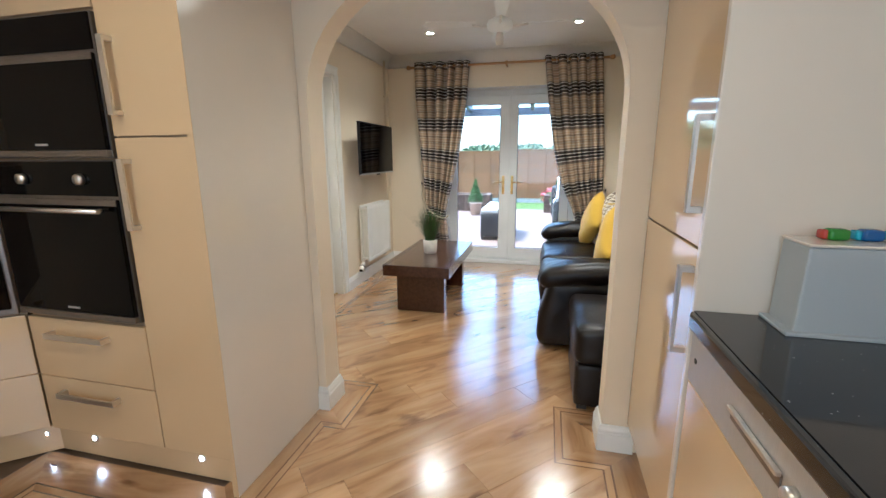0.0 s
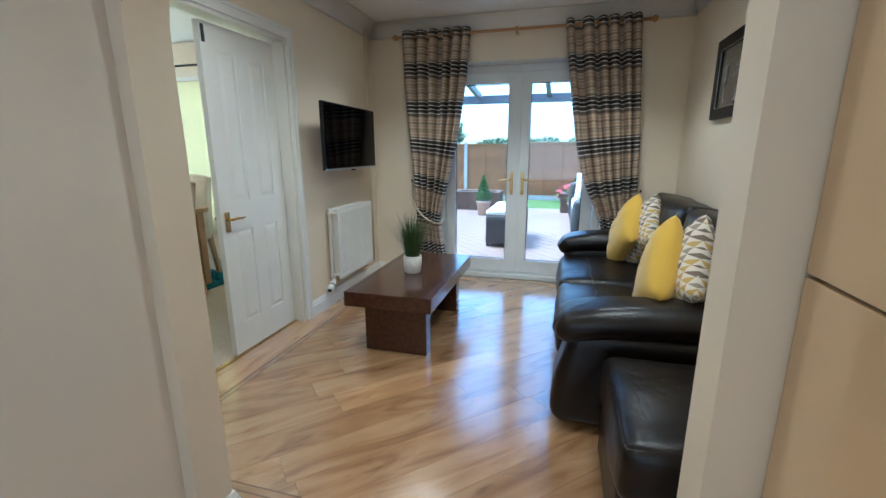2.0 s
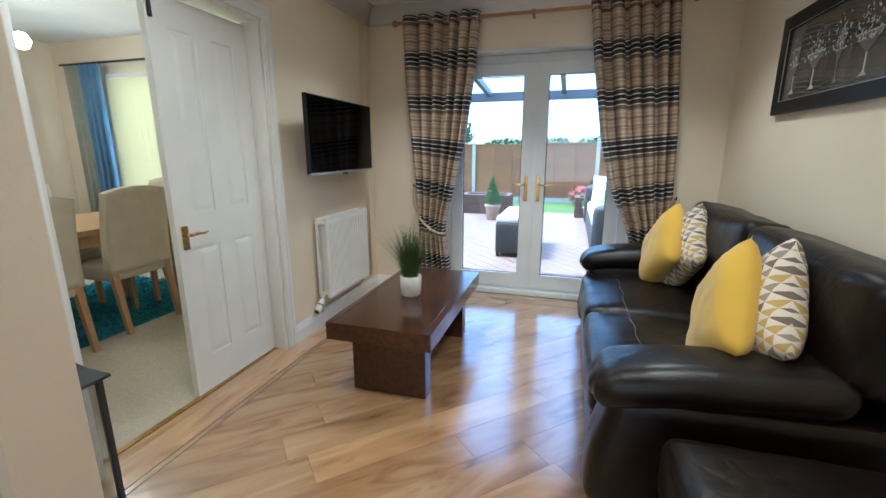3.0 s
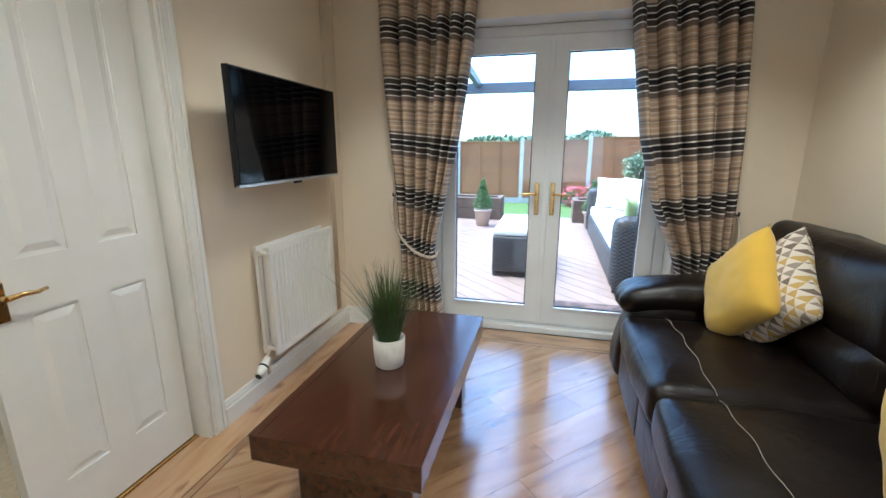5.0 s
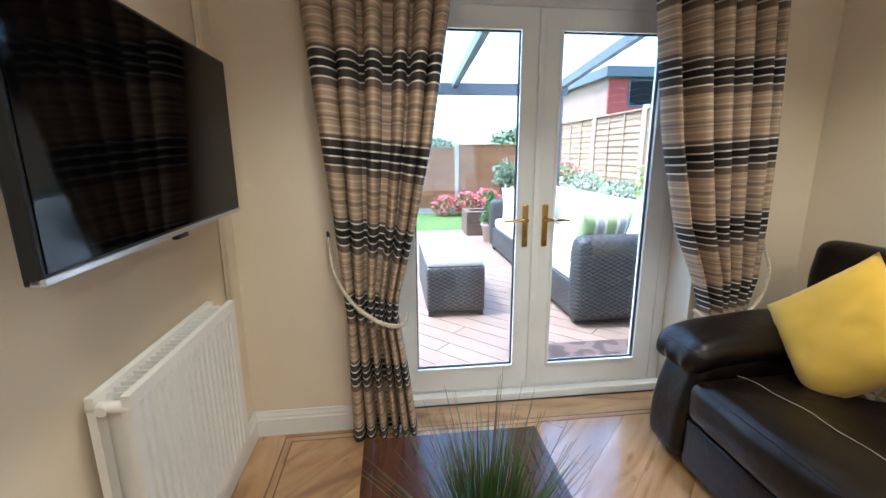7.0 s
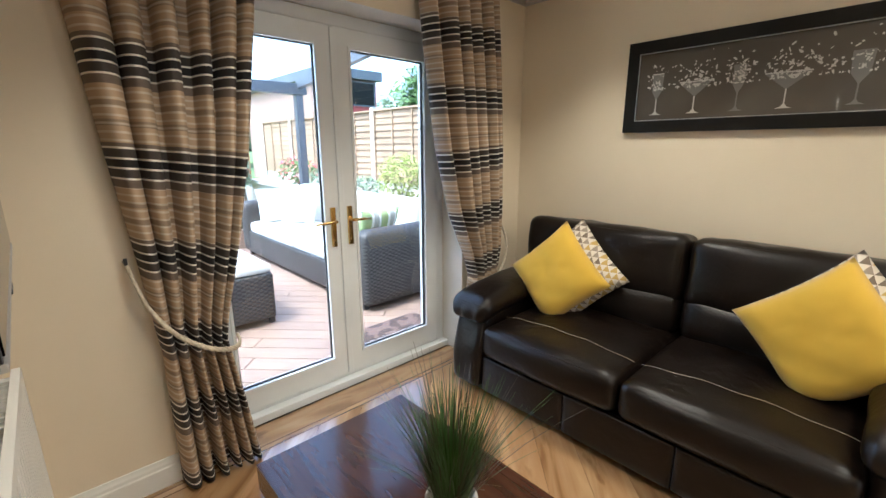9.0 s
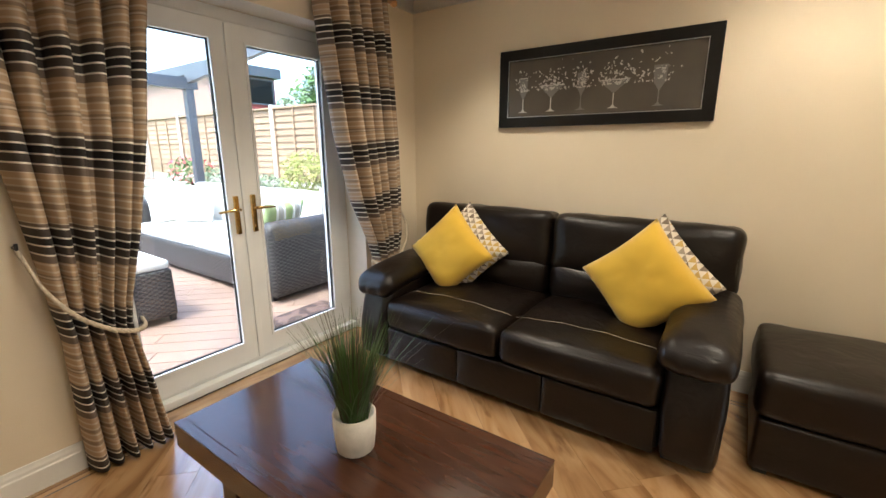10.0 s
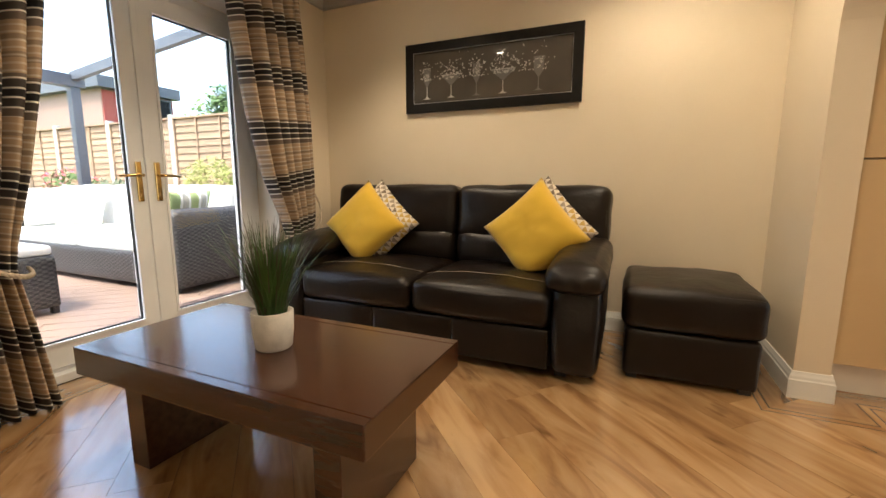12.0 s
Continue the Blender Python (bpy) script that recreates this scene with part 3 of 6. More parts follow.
# ---- sofa ----
def sofa():
    ob = thing("sofa", "dark brown leather two-seat sofa with padded arms", "sofa", (0.98, 3.555, 0))
    # local: front towards -x, y along the wall
    part("base", soft(0.84, 1.56, 0.20, 0.03, 8, (0.0, 0, 0), 0.001, 3, (-0.07, 0, 0.145)), "leather", ob)
    for k, (a, b2) in enumerate(((-0.765, -0.25), (-0.25, 0.25), (0.25, 0.765))):
        part("front_panel", soft(0.03, b2 - a - 0.003, 0.205, 0.010, 6, (0.006, 0, 0), 0.001, k, (-0.502, (a + b2) / 2, 0.15)), "leather", ob)
    for k, yc in enumerate((-0.385, 0.385)):
        seat = part("seat_cushion", soft(0.80, 0.765, 0.185, 0.05, 18, (0.02, 0.004, 0.035), 0.007, 5 + k * 7, (-0.128, yc, 0.345)), "leather", ob, "plump leather seat cushion")
        bm = bmesh.new()
        tube(bm, [(-0.318 + 0.006 * math.sin(i * 0.9 + k), yc - 0.37 + 0.74 * i / 24, 0.4385 + 0.031 * (1 - (2 * i / 24 - 1) ** 2) ** 0.8) for i in range(25)], 0.0015, 5)
        part("stitching", bm, "seam", seat, "pale stitched seam")
        part("lumbar_cushion", soft(0.20, 0.76, 0.25, 0.075, 14, (0.03, 0, 0.0), 0.008, 11 + k * 5, (0.225, yc, 0.53)), "leather", ob)
        up = soft(0.23, 0.985, 0.37, 0.06, 18, (0.035, 0.0, 0.006), 0.009, 21 + k * 5, (0, 0, 0))
        bmesh.ops.transform(up, matrix=pose(0.272, yc * 1.29, 0.762, 0, 7, 0), verts=up.verts)
        bc = part("back_cushion", up, "leather", ob, "padded leather back cushion")
        bm = bmesh.new()
        tube(bm, [(0.235, yc * 1.29 - 0.44 + 0.88 * i / 20, 0.9465 + 0.004 * math.sin(math.pi * i / 20)) for i in range(21)], 0.0024, 5)
        part("stitching", bm, "seam", bc, "pale stitched seam")
    part("back_frame", soft(0.12, 1.90, 0.80, 0.04, 8, (0, 0, 0), 0.004, 2, (0.33, 0, 0.47)), "leather", ob)
    for s in (-1, 1):
        yc = s * 0.882
        side = soft(0.93, 0.212, 0.47, 0.05, 18, (0, 0.012, 0), 0.006, 31 + s, (0, 0, 0))
        for v in side.verts:
            low = max(0.0, min(1.0, 0.5 - v.co.z / 0.47))
            if v.co.x < 0:
                front = min(1.0, -v.co.x / 0.465)
                v.co.x += (0.095 * (1 - low) ** 1.5 - 0.012 * math.sin(math.pi * low) + 0.02 * low ** 4) * front
                v.co.y *= 1 + 0.10 * math.sin(math.pi * min(1, low * 1.3)) * front
        part("arm_side", side, "leather", ob, "", pose(-0.085, yc + s * 0.004, 0.272))
        pad = soft(0.72, 0.270, 0.130, 0.062, 26, (0.015, 0.010, 0.020), 0.006, 41 + s, (0, 0, 0))
        for v in pad.verts:
            f = max(0.0, (-v.co.x - 0.10) / 0.26)
            pinch = 1 + 0.10 * f * f * (1 if v.co.z < 0 else 0.1)
            v.co.z *= pinch
            v.co.y *= 1 + 0.05 * f
            v.co.z += 0.050 * (v.co.x + 0.35) / 0.70 - 0.022
            v.co.z -= 0.030 * f * f
            # puckers run back from the rolled front
            v.co += v.normal * 0.006 * f * math.sin(v.co.y * 75 + 2.0 * s) * math.exp(-((v.co.z + 0.07) / 0.05) ** 2)
        part("arm_pad", pad, "leather", ob, "padded leather armrest", pose(-0.170, yc - s * 0.004, 0.550))
    for sx in (-0.42, 0.30):
        for sy in (-0.82, 0.82):
            part("foot", bbox(sx - 0.03, sx + 0.03, sy - 0.03, sy + 0.03, 0, 0.055, 0.004), "dark_metal", ob)
    return ob


sofa()


def ottoman():
    ob = thing("ottoman", "dark brown leather storage ottoman beside the sofa", "ottoman", (0.965, 2.165, 0))
    part("base", soft(0.63, 0.565, 0.235, 0.02, 8, (0.004, 0.004, 0), 0.004, 4, (0, 0, 0.14)), "leather", ob)
    part("padded_lid", soft(0.665, 0.60, 0.21, 0.05, 14, (0.006, 0.006, 0.022), 0.008, 9, (0.005, 0, 0.365)), "leather", ob, "padded leather lid")
    for sx in (-0.27, 0.27):
        for sy in (-0.24, 0.24):
            part("foot", bbox(sx - 0.025, sx + 0.025, sy - 0.025, sy + 0.025, 0, 0.03, 0.003), "dark_metal", ob)


ottoman()


def coffee_table():
    ob = thing("coffee_table", "low dark-stained wooden coffee table with slab legs", "table", (-0.555, 3.545, 0))
    top = part("tabletop", bbox(-0.282, 0.286, -0.572, 0.557, 0.34, 0.432, 0.004), "dark_wood", ob)
    for xa, xb in ((-0.2822, -0.250), (0.250, 0.2862)):
        part("edge_strip", bbox(xa, xb, -0.5722, 0.5572, 0.4312, 0.4338, 0.001), "dark_wood", top)
    part("field_board", bbox(-0.247, 0.247, -0.5718, 0.5568, 0.4312, 0.4335, 0.001), "dark_wood", top)
    for s in (-1, 1):
        part("slab_leg", bbox(-0.205, 0.215, s * 0.40 - 0.045, s * 0.40 + 0.045, 0.0, 0.341, 0.003), "dark_wood", ob)


coffee_table()


# ---- curtains ----
def curtain_material():
    m = mat("striped_curtain_cloth", (0.3, 0.24, 0.18), 0.75)
    n, l = m.node_tree.nodes, m.node_tree.links
    b = n["Principled BSDF"]
    uv = n.new("ShaderNodeUVMap")
    uv.uv_map = "cloth"
    sep = n.new("ShaderNodeSeparateXYZ")
    l.new(uv.outputs[0], sep.inputs[0])
    off = n.new("ShaderNodeMath")
    off.operation, off.inputs[1].default_value = "SUBTRACT", 0.09
    l.new(sep.outputs[1], off.inputs[0])
    per = n.new("ShaderNodeMath")
    per.operation, per.inputs[1].default_value = "DIVIDE", 0.332
    l.new(off.outputs[0], per.inputs[0])
    fr = n.new("ShaderNodeMath")
    fr.operation = "FRACT"
    l.new(per.outputs[0], fr.inputs[0])
    ramp = n.new("ShaderNodeValToRGB")
    ramp.color_ramp.interpolation = "CONSTANT"
    tan, brown, dark, black, pale, warm = (0.44, 0.315, 0.205), (0.15, 0.11, 0.085), (0.05, 0.038, 0.032), (0.010, 0.008, 0.008), (0.80, 0.75, 0.66), (0.28, 0.205, 0.14)
    e = ramp.color_ramp.elements
    rows = [(0.0, tan), (0.16, warm), (0.22, tan), (0.34, warm), (0.40, tan), (0.55, brown), (0.63, pale), (0.65, dark), (0.735, pale), (0.755, black), (0.835, pale), (0.855, dark), (0.94, pale), (0.958, brown)]
    e[0].position, e[0].color = 0.0, (*tan, 1)
    e[1].position, e[1].color = rows[1][0], (*rows[1][1], 1)
    for p, q in rows[2:]:
        k = e.new(p)
        k.color = (*q, 1)
    l.new(fr.outputs[0], ramp.inputs[0])
    # slubby pale weft dashes
    cb = n.new("ShaderNodeMapping")
    cb.inputs["Scale"].default_value = (7.0, 40.0, 1.0)
    l.new(uv.outputs[0], cb.inputs["Vector"])
    wv = n.new("ShaderNodeTexWave")
    wv.bands_direction = "Y"
    wv.inputs["Scale"].default_value, wv.inputs["Distortion"].default_value, wv.inputs["Detail"].default_value = 0.30, 1.2, 2.0
    l.new(cb.outputs[0], wv.inputs["Vector"])
    wr = n.new("ShaderNodeValToRGB")
    wr.color_ramp.elements[0].position, wr.color_ramp.elements[1].position = 0.72, 0.9
    l.new(wv.outputs["Fac"], wr.inputs[0])
    nz = n.new("ShaderNodeTexNoise")
    nz.inputs["Scale"].default_value = 1.1
    l.new(cb.outputs[0], nz.inputs["Vector"])
    mm = n.new("ShaderNodeMath")
    mm.operation = "MULTIPLY"
    l.new(wr.outputs[0], mm.inputs[0])
    l.new(nz.outputs["Fac"], mm.inputs[1])
    light = n.new("ShaderNodeMath")
    light.operation, light.inputs[1].default_value = "LESS_THAN", 0.55
    l.new(fr.outputs[0], light.inputs[0])
    m2 = n.new("ShaderNodeMath")
    m2.operation = "MULTIPLY"
    l.new(mm.outputs[0], m2.inputs[0])
    l.new(light.outputs[0], m2.inputs[1])
    mix = n.new("ShaderNodeMix")
    mix.data_type = "RGBA"
    mix.inputs[7].default_value = (0.70, 0.63, 0.52, 1)
    l.new(m2.outputs[0], mix.inputs[0])
    l.new(ramp.outputs[0], mix.inputs[6])
    l.new(mix.outputs[2], b.inputs["Base Color"])
    b.inputs["Sheen Weight"].default_value = 0.0
    tr, ms = n.new("ShaderNodeBsdfTranslucent"), n.new("ShaderNodeMixShader")
    ms.inputs[0].default_value = 0.07
    l.new(mix.outputs[2], tr.inputs[0])
    l.new(b.outputs[0], ms.inputs[1])
    l.new(tr.outputs[0], ms.inputs[2])
    l.new(ms.outputs[0], n["Material Output"].inputs[0])
    fine = n.new("ShaderNodeTexNoise")
    fine.inputs["Scale"].default_value = 400
    l.new(uv.outputs[0], fine.inputs["Vector"])
    bp = n.new("ShaderNodeBump")
    bp.inputs["Strength"].default_value, bp.inputs["Distance"].default_value = 0.25, 0.002
    l.new(fine.outputs["Fac"], bp.inputs["Height"])
    l.new(bp.outputs[0], b.inputs["Normal"])
    return m


M["curtain"] = curtain_material()
ROD_Y, ROD_Z = 4.715, 2.30


def curtain_shape(side):
    """Left and right edge of the gathered cloth, over height; side -1 is the one by the radiator."""
    # heights, outer edge, inner edge, fold depth, all for the positive side
    if side < 0:
        return [(2.345, 1.075, 0.43, 0.05), (1.9, 1.06, 0.47, 0.06), (1.4, 1.015, 0.545, 0.06), (1.0, 0.975, 0.63, 0.055), (0.72, 0.955, 0.70, 0.045), (0.62, 0.945, 0.715, 0.045), (0.35, 0.945, 0.675, 0.05), (0.015, 0.945, 0.635, 0.055)]
    return [(2.345, 0.975, 0.385, 0.05), (1.9, 1.01, 0.44, 0.06), (1.4, 1.05, 0.52, 0.06), (1.0, 1.065, 0.62, 0.055), (0.72, 1.06, 0.75, 0.045), (0.58, 1.02, 0.80, 0.045), (0.35, 1.02, 0.76, 0.05), (0.015, 1.02, 0.72, 0.055)]


def curtain(side, label):
    rows = curtain_shape(side)
    hs = [r[0] for r in rows][::-1]
    val = lambda z, k: float(np.interp(z, hs, [r[k] for r in rows][::-1]))
    ob = thing("curtain", label, "curtain", (0, 0, 0), group="curtains at the garden doors")
    bm = bmesh.new()
    uvl = bm.loops.layers.uv.new("cloth")
    nu, nz, width = 260, 100, 1.25
    grid, uvs = [], {}
    # round rolls with deep creases; a flat stretch lies back between some of them
    rolls = [(0.20, 1.0), (0.16, 0.9), (0.05, 0), (0.13, 1.05), (0.08, 0), (0.11, 0.95), (0.03, 0), (0.13, 1.05), (0.11, 0.9)] if side < 0 else [(0.13, 0.9), (0.12, 1.05), (0.04, 0), (0.15, 1.0), (0.14, 0.9), (0.05, 0), (0.16, 1.05), (0.10, 0), (0.11, 0.95)]
    edges = [0.0]
    for wd, _ in rolls:
        edges.append(edges[-1] + wd)
    for i in range(nz + 1):
        z = 2.345 + (0.015 - 2.345) * i / nz
        o, inn, dep = val(z, 1), val(z, 2), val(z, 3)
        row = []
        for j in range(nu + 1):
            u = j / nu
            drift = 0.02 * noise.noise(Vector((u * 2.0, z * 0.9, 5 + side))) * min(1.0, 8 * u, 8 * (1 - u))
            us = min(0.9999, max(0.0, (u + drift) * edges[-1]))
            k = max(q for q in range(len(rolls)) if edges[q] <= us)
            wd, high = rolls[k]
            t = 2 * (us - edges[k]) / wd - 1
            bulge = high * max(0.0, 1 - t * t) ** 0.55
            y = ROD_Y + dep * (0.95 - 2.0 * bulge) + 0.008 * noise.noise(Vector((u * 5, z * 1.4, 1.0 + side)))
            uu = u
            x = side * (o + (inn - o) * uu)
            # the cloth runs aslant to the tie, so the stripes dip towards it
            sag = 0.10 * u * math.exp(-((z - 0.95) / 0.55) ** 2)
            v = bm.verts.new((x, y, z))
            uvs[v] = (u * width, z + sag * 0.8 )
            row.append(v)
        grid.append(row)
    for i in range(nz):
        for j in range(nu):
            f = bm.faces.new((grid[i][j], grid[i][j + 1], grid[i + 1][j + 1], grid[i + 1][j]))
            f.smooth = True
            for lp in f.loops:
                lp[uvl].uv = uvs[lp.vert]
    bmesh.ops.recalc_face_normals(bm, faces=bm.faces[:])
    me = bpy.data.meshes.new("cloth")
    bm.to_mesh(me)
    bm.free()
    me.materials.append(M["curtain"])
    cloth = new("cloth", me)
    cloth.parent = ob
    sol = cloth.modifiers.new("thickness", "SOLIDIFY")
    sol.thickness, sol.offset = 0.0025, 0
    for k in range(6):
        u = (k + 0.25) / 5.3
        o, inn = val(2.30, 1), val(2.30, 2)
        x = side * (o + (inn - o) * min(u, 0.98))
        bm = bmesh.new()
        n = 16
        pts = [(x, ROD_Y + 0.024 * math.cos(2 * math.pi * i / n), ROD_Z + 0.024 * math.sin(2 * math.pi * i / n)) for i in range(n + 1)]
        tube(bm, pts, 0.004, 6, False)
        part("eyelet", bm, "steel", ob, "metal eyelet")
    return ob


curtain(-1, "beige and black striped eyelet curtain tied back with rope")
curtain(1, "beige and black striped eyelet curtain tied back above the sofa arm")


def tieback(side):
    ob = thing("curtain_tieback", "cream twisted rope curtain tieback", "tieback", group="rope tiebacks")
    bm = bmesh.new()
    if side < 0:
        hook, front = Vector((-1.01, 4.775, 0.985)), [(-1.0, 4.72, 0.93), (-0.975, 4.655, 0.83), (-0.91, 4.625, 0.72), (-0.82, 4.615, 0.64), (-0.735, 4.625, 0.60), (-0.685, 4.66, 0.60), (-0.675, 4.72, 0.62)]
    else:
        hook, front = Vector((1.095, 4.775, 0.93)), [(1.09, 4.72, 0.88), (1.075, 4.655, 0.78), (1.03, 4.625, 0.67), (0.95, 4.615, 0.58), (0.86, 4.625, 0.54), (0.775, 4.65, 0.545), (0.755, 4.72, 0.57)]
    pts = [hook] + [Vector(p) for p in front]
    fine = []
    for a, b2, c, d in zip([pts[0]] + pts[:-2], pts[:-1], pts[1:], pts[2:] + [pts[-1]]):
        for i in range(10):
            t = i / 10
            fine.append(0.5 * ((2 * b2) + (c - a) * t + (2 * a - 5 * b2 + 4 * c - d) * t * t + (3 * b2 - a - 3 * c + d) * t ** 3))
    for strand in range(3):
        spts = [p + Vector((0, 0.0055 * math.cos(k * 0.9 + strand * 2.094), 0.0055 * math.sin(k * 0.9 + strand * 2.094))) for k, p in enumerate(fine)]
        sb = bmesh.new()
        tube(sb, spts, 0.0062, 6)
        part("strand", sb, "rope", ob)
    hb = bmesh.new()
    tube(hb, [(hook.x, BY0, hook.z), (hook.x, 4.755, hook.z), (hook.x + side * 0.0, 4.75, hook.z + 0.02)], 0.006)
    part("wall_hook", hb, "dark_metal", ob, "dark metal wall hook")
    return ob


tieback(-1)
tieback(1)
rod = thing("curtain_rod", "varnished pine curtain pole with ball finials", "curtain pole")
bm = bmesh.new()
tube(bm, [(-1.10, ROD_Y, ROD_Z), (1.03, ROD_Y, ROD_Z)], 0.0125, 14)
part("pole", bm, "pine_rod", rod)
for x, s in ((-1.10, -1), (1.03, 1)):
    ball = lathe([(0.010, 0), (0.016, 0.004), (0.012, 0.010), (0.022, 0.022), (0.026, 0.035), (0.022, 0.048), (0.010, 0.058)], 16)
    bmesh.ops.transform(ball, matrix=pose(x, ROD_Y, ROD_Z, 0, 90 * s, 0), verts=ball.verts)
    part("finial", ball, "pine_rod", rod)
for x in (-0.02,):
    bm = bmesh.new()
    tube(bm, [(x, BY0, ROD_Z - 0.02), (x, ROD_Y, ROD_Z - 0.02)], 0.011)
    tube(bm, [(x - 0.012, ROD_Y, ROD_Z), (x + 0.012, ROD_Y, ROD_Z)], 0.022, 14)
    part("bracket", bm, "pine_rod", rod)


# ---- television and radiator ----
def television():
    ob = thing("television", "flat black wall-mounted television, switched off", "television", (-1.262, 4.018, 1.138), 1.5)
    part("casing", bbox(-0.028, 0.0, -0.462, 0.462, 0.0, 0.50, 0.004), "tv_black", ob)
    part("screen", bbox(-0.001, 0.0025, -0.453, 0.453, 0.018, 0.492, 0.001), "screen", ob)
    part("bottom_trim", bbox(-0.02, 0.0035, -0.462, 0.462, 0.0, 0.012, 0.002), "silver", ob, "silver lower edge")
    part("sensor", bbox(-0.012, 0.004, -0.03, 0.03, -0.012, 0.001, 0.003), "tv_black", ob)
    part("wall_bracket", bev(boxes((-0.157, -0.14, -0.12, 0.12, 0.12, 0.36), (-0.141, -0.028, -0.03, 0.03, 0.21, 0.27)), 0.003), "dark_metal", ob)


television()


def radiator():
    ob = thing("radiator", "white double panel radiator with vertical flutes", "radiator", (0, 0, 0))
    y0, y1, z0, z1 = 3.785, 4.42, 0.235, 0.82
    for xa in (-1.322, -1.395):
        bm = bmesh.new()
        prof = [(y0, 0.0)]
        n = 17
        w = (y1 - y0 - 0.06) / n
        for k in range(n):
            a = y0 + 0.03 + k * w
            prof += [(a, 0.0), (a + w * 0.10, -0.013), (a + w * 0.34, -0.013), (a + w * 0.46, 0.0)]
        prof.append((y1, 0.0))
        rings = []
        for z, f in ((z0, 0), (z0 + 0.03, 0), (z0 + 0.05, 1), (z1 - 0.05, 1), (z1 - 0.03, 0), (z1, 0)):
            rings.append([bm.verts.new((xa + 0.015 + d * f, y, z)) for y, d in prof])
        for ra, rb in zip(rings, rings[1:]):
            for i in range(len(prof) - 1):
                bm.faces.new((ra[i], ra[i + 1], rb[i + 1], rb[i]))
        back = boxes((xa - 0.004, xa + 0.001, y0, y1, z0, z1))
        me = bpy.data.meshes.new("tmp")
        back.to_mesh(me)
        bm.from_mesh(me)
        bpy.data.meshes.remove(me)
        back.free()
        pan = part("panel", bm, "radiator", ob)
        for r in ((y0, y0 + 0.003, z0, z1), (y1 - 0.003, y1, z0, z1), (y0 + 0.003, y1 - 0.003, z1 - 0.003, z1)):
            part("edge_strip", boxes((xa + 0.001, xa + 0.0148, *r)), "radiator", pan)
    yy = y0 + 0.04
    while yy < y1 - 0.04:
        part("fin", boxes((-1.389, -1.327, yy, yy + 0.004, z0 + 0.03, z1 - 0.012)), "radiator", ob)
        yy += 0.026
    for yv in (y0 + 0.012, y1 - 0.012):
        for zv in (z0 + 0.03, z1 - 0.03):
            bm = bmesh.new()
            tube(bm, [(-1.402, yv, zv), (-1.312, yv, zv)], 0.013, 12)
            tube(bm, [(-1.365, yv - 0.02, zv), (-1.365, yv + 0.02, zv)], 0.012, 12)
            part("connector", bm, "radiator", ob)
    vb = bmesh.new()
    tube(vb, [(-1.365, y0 + 0.012, z0 + 0.02), (-1.365, y0 - 0.02, z0 - 0.01), (-1.365, y0 - 0.02, 0.13)], 0.009)
    part("valve_pipe", vb, "steel", ob)
    vh = bmesh.new()
    tube(vh, [(-1.365, y0 - 0.015, z0 - 0.015), (-1.36, y0 - 0.07, z0 - 0.045), (-1.355, y0 - 0.115, z0 - 0.068)], [0.018, 0.026, 0.024], 16)
    head = part("valve_head", vh, "white_gloss", ob, "white thermostatic valve head")
    vr = bmesh.new()
    tube(vr, [(-1.361, y0 - 0.060, z0 - 0.0395), (-1.3605, y0 - 0.068, z0 - 0.0435)], [0.0275, 0.0278], 16)
    part("grip_ring", vr, "tv_black", head, "black grip ring")
    ve = bmesh.new()
    tube(ve, [(-1.355, y0 - 0.115, z0 - 0.068), (-1.3548, y0 - 0.119, z0 - 0.070)], [0.018, 0.016], 16)
    part("end_cap", ve, "tv_black", head, "black end cap")
    pb = bmesh.new()
    tube(pb, [(-1.365, y1 - 0.012, z0 + 0.02), (-1.365, y1 - 0.012, z0 - 0.05), (-1.40, y1 - 0.012, z0 - 0.05)], 0.008)
    part("valve_tail", pb, "steel", ob)
    for yv in (y0 + 0.12, y1 - 0.12):
        part("wall_bracket", boxes((LX + 0.001, -1.400, yv - 0.015, yv + 0.015, z0 + 0.05, z1 - 0.05)), "radiator", ob)


radiator()
pipes = thing("pipe", "cream painted pair of wall pipes in the corner", "pipe")
for y in (4.635, 4.665):
    bm = bmesh.new()
    tube(bm, [(LX + 0.012, y, 0.16), (LX + 0.012, y, CEIL - 0.05)], 0.008, 8)
    part("tube", bm, "wall", pipes)
bm = boxes((LX, LX + 0.02, 4.62, 4.68, 1.98, 2.0))
part("clip", bev(bm, 0.002), "wall", pipes)


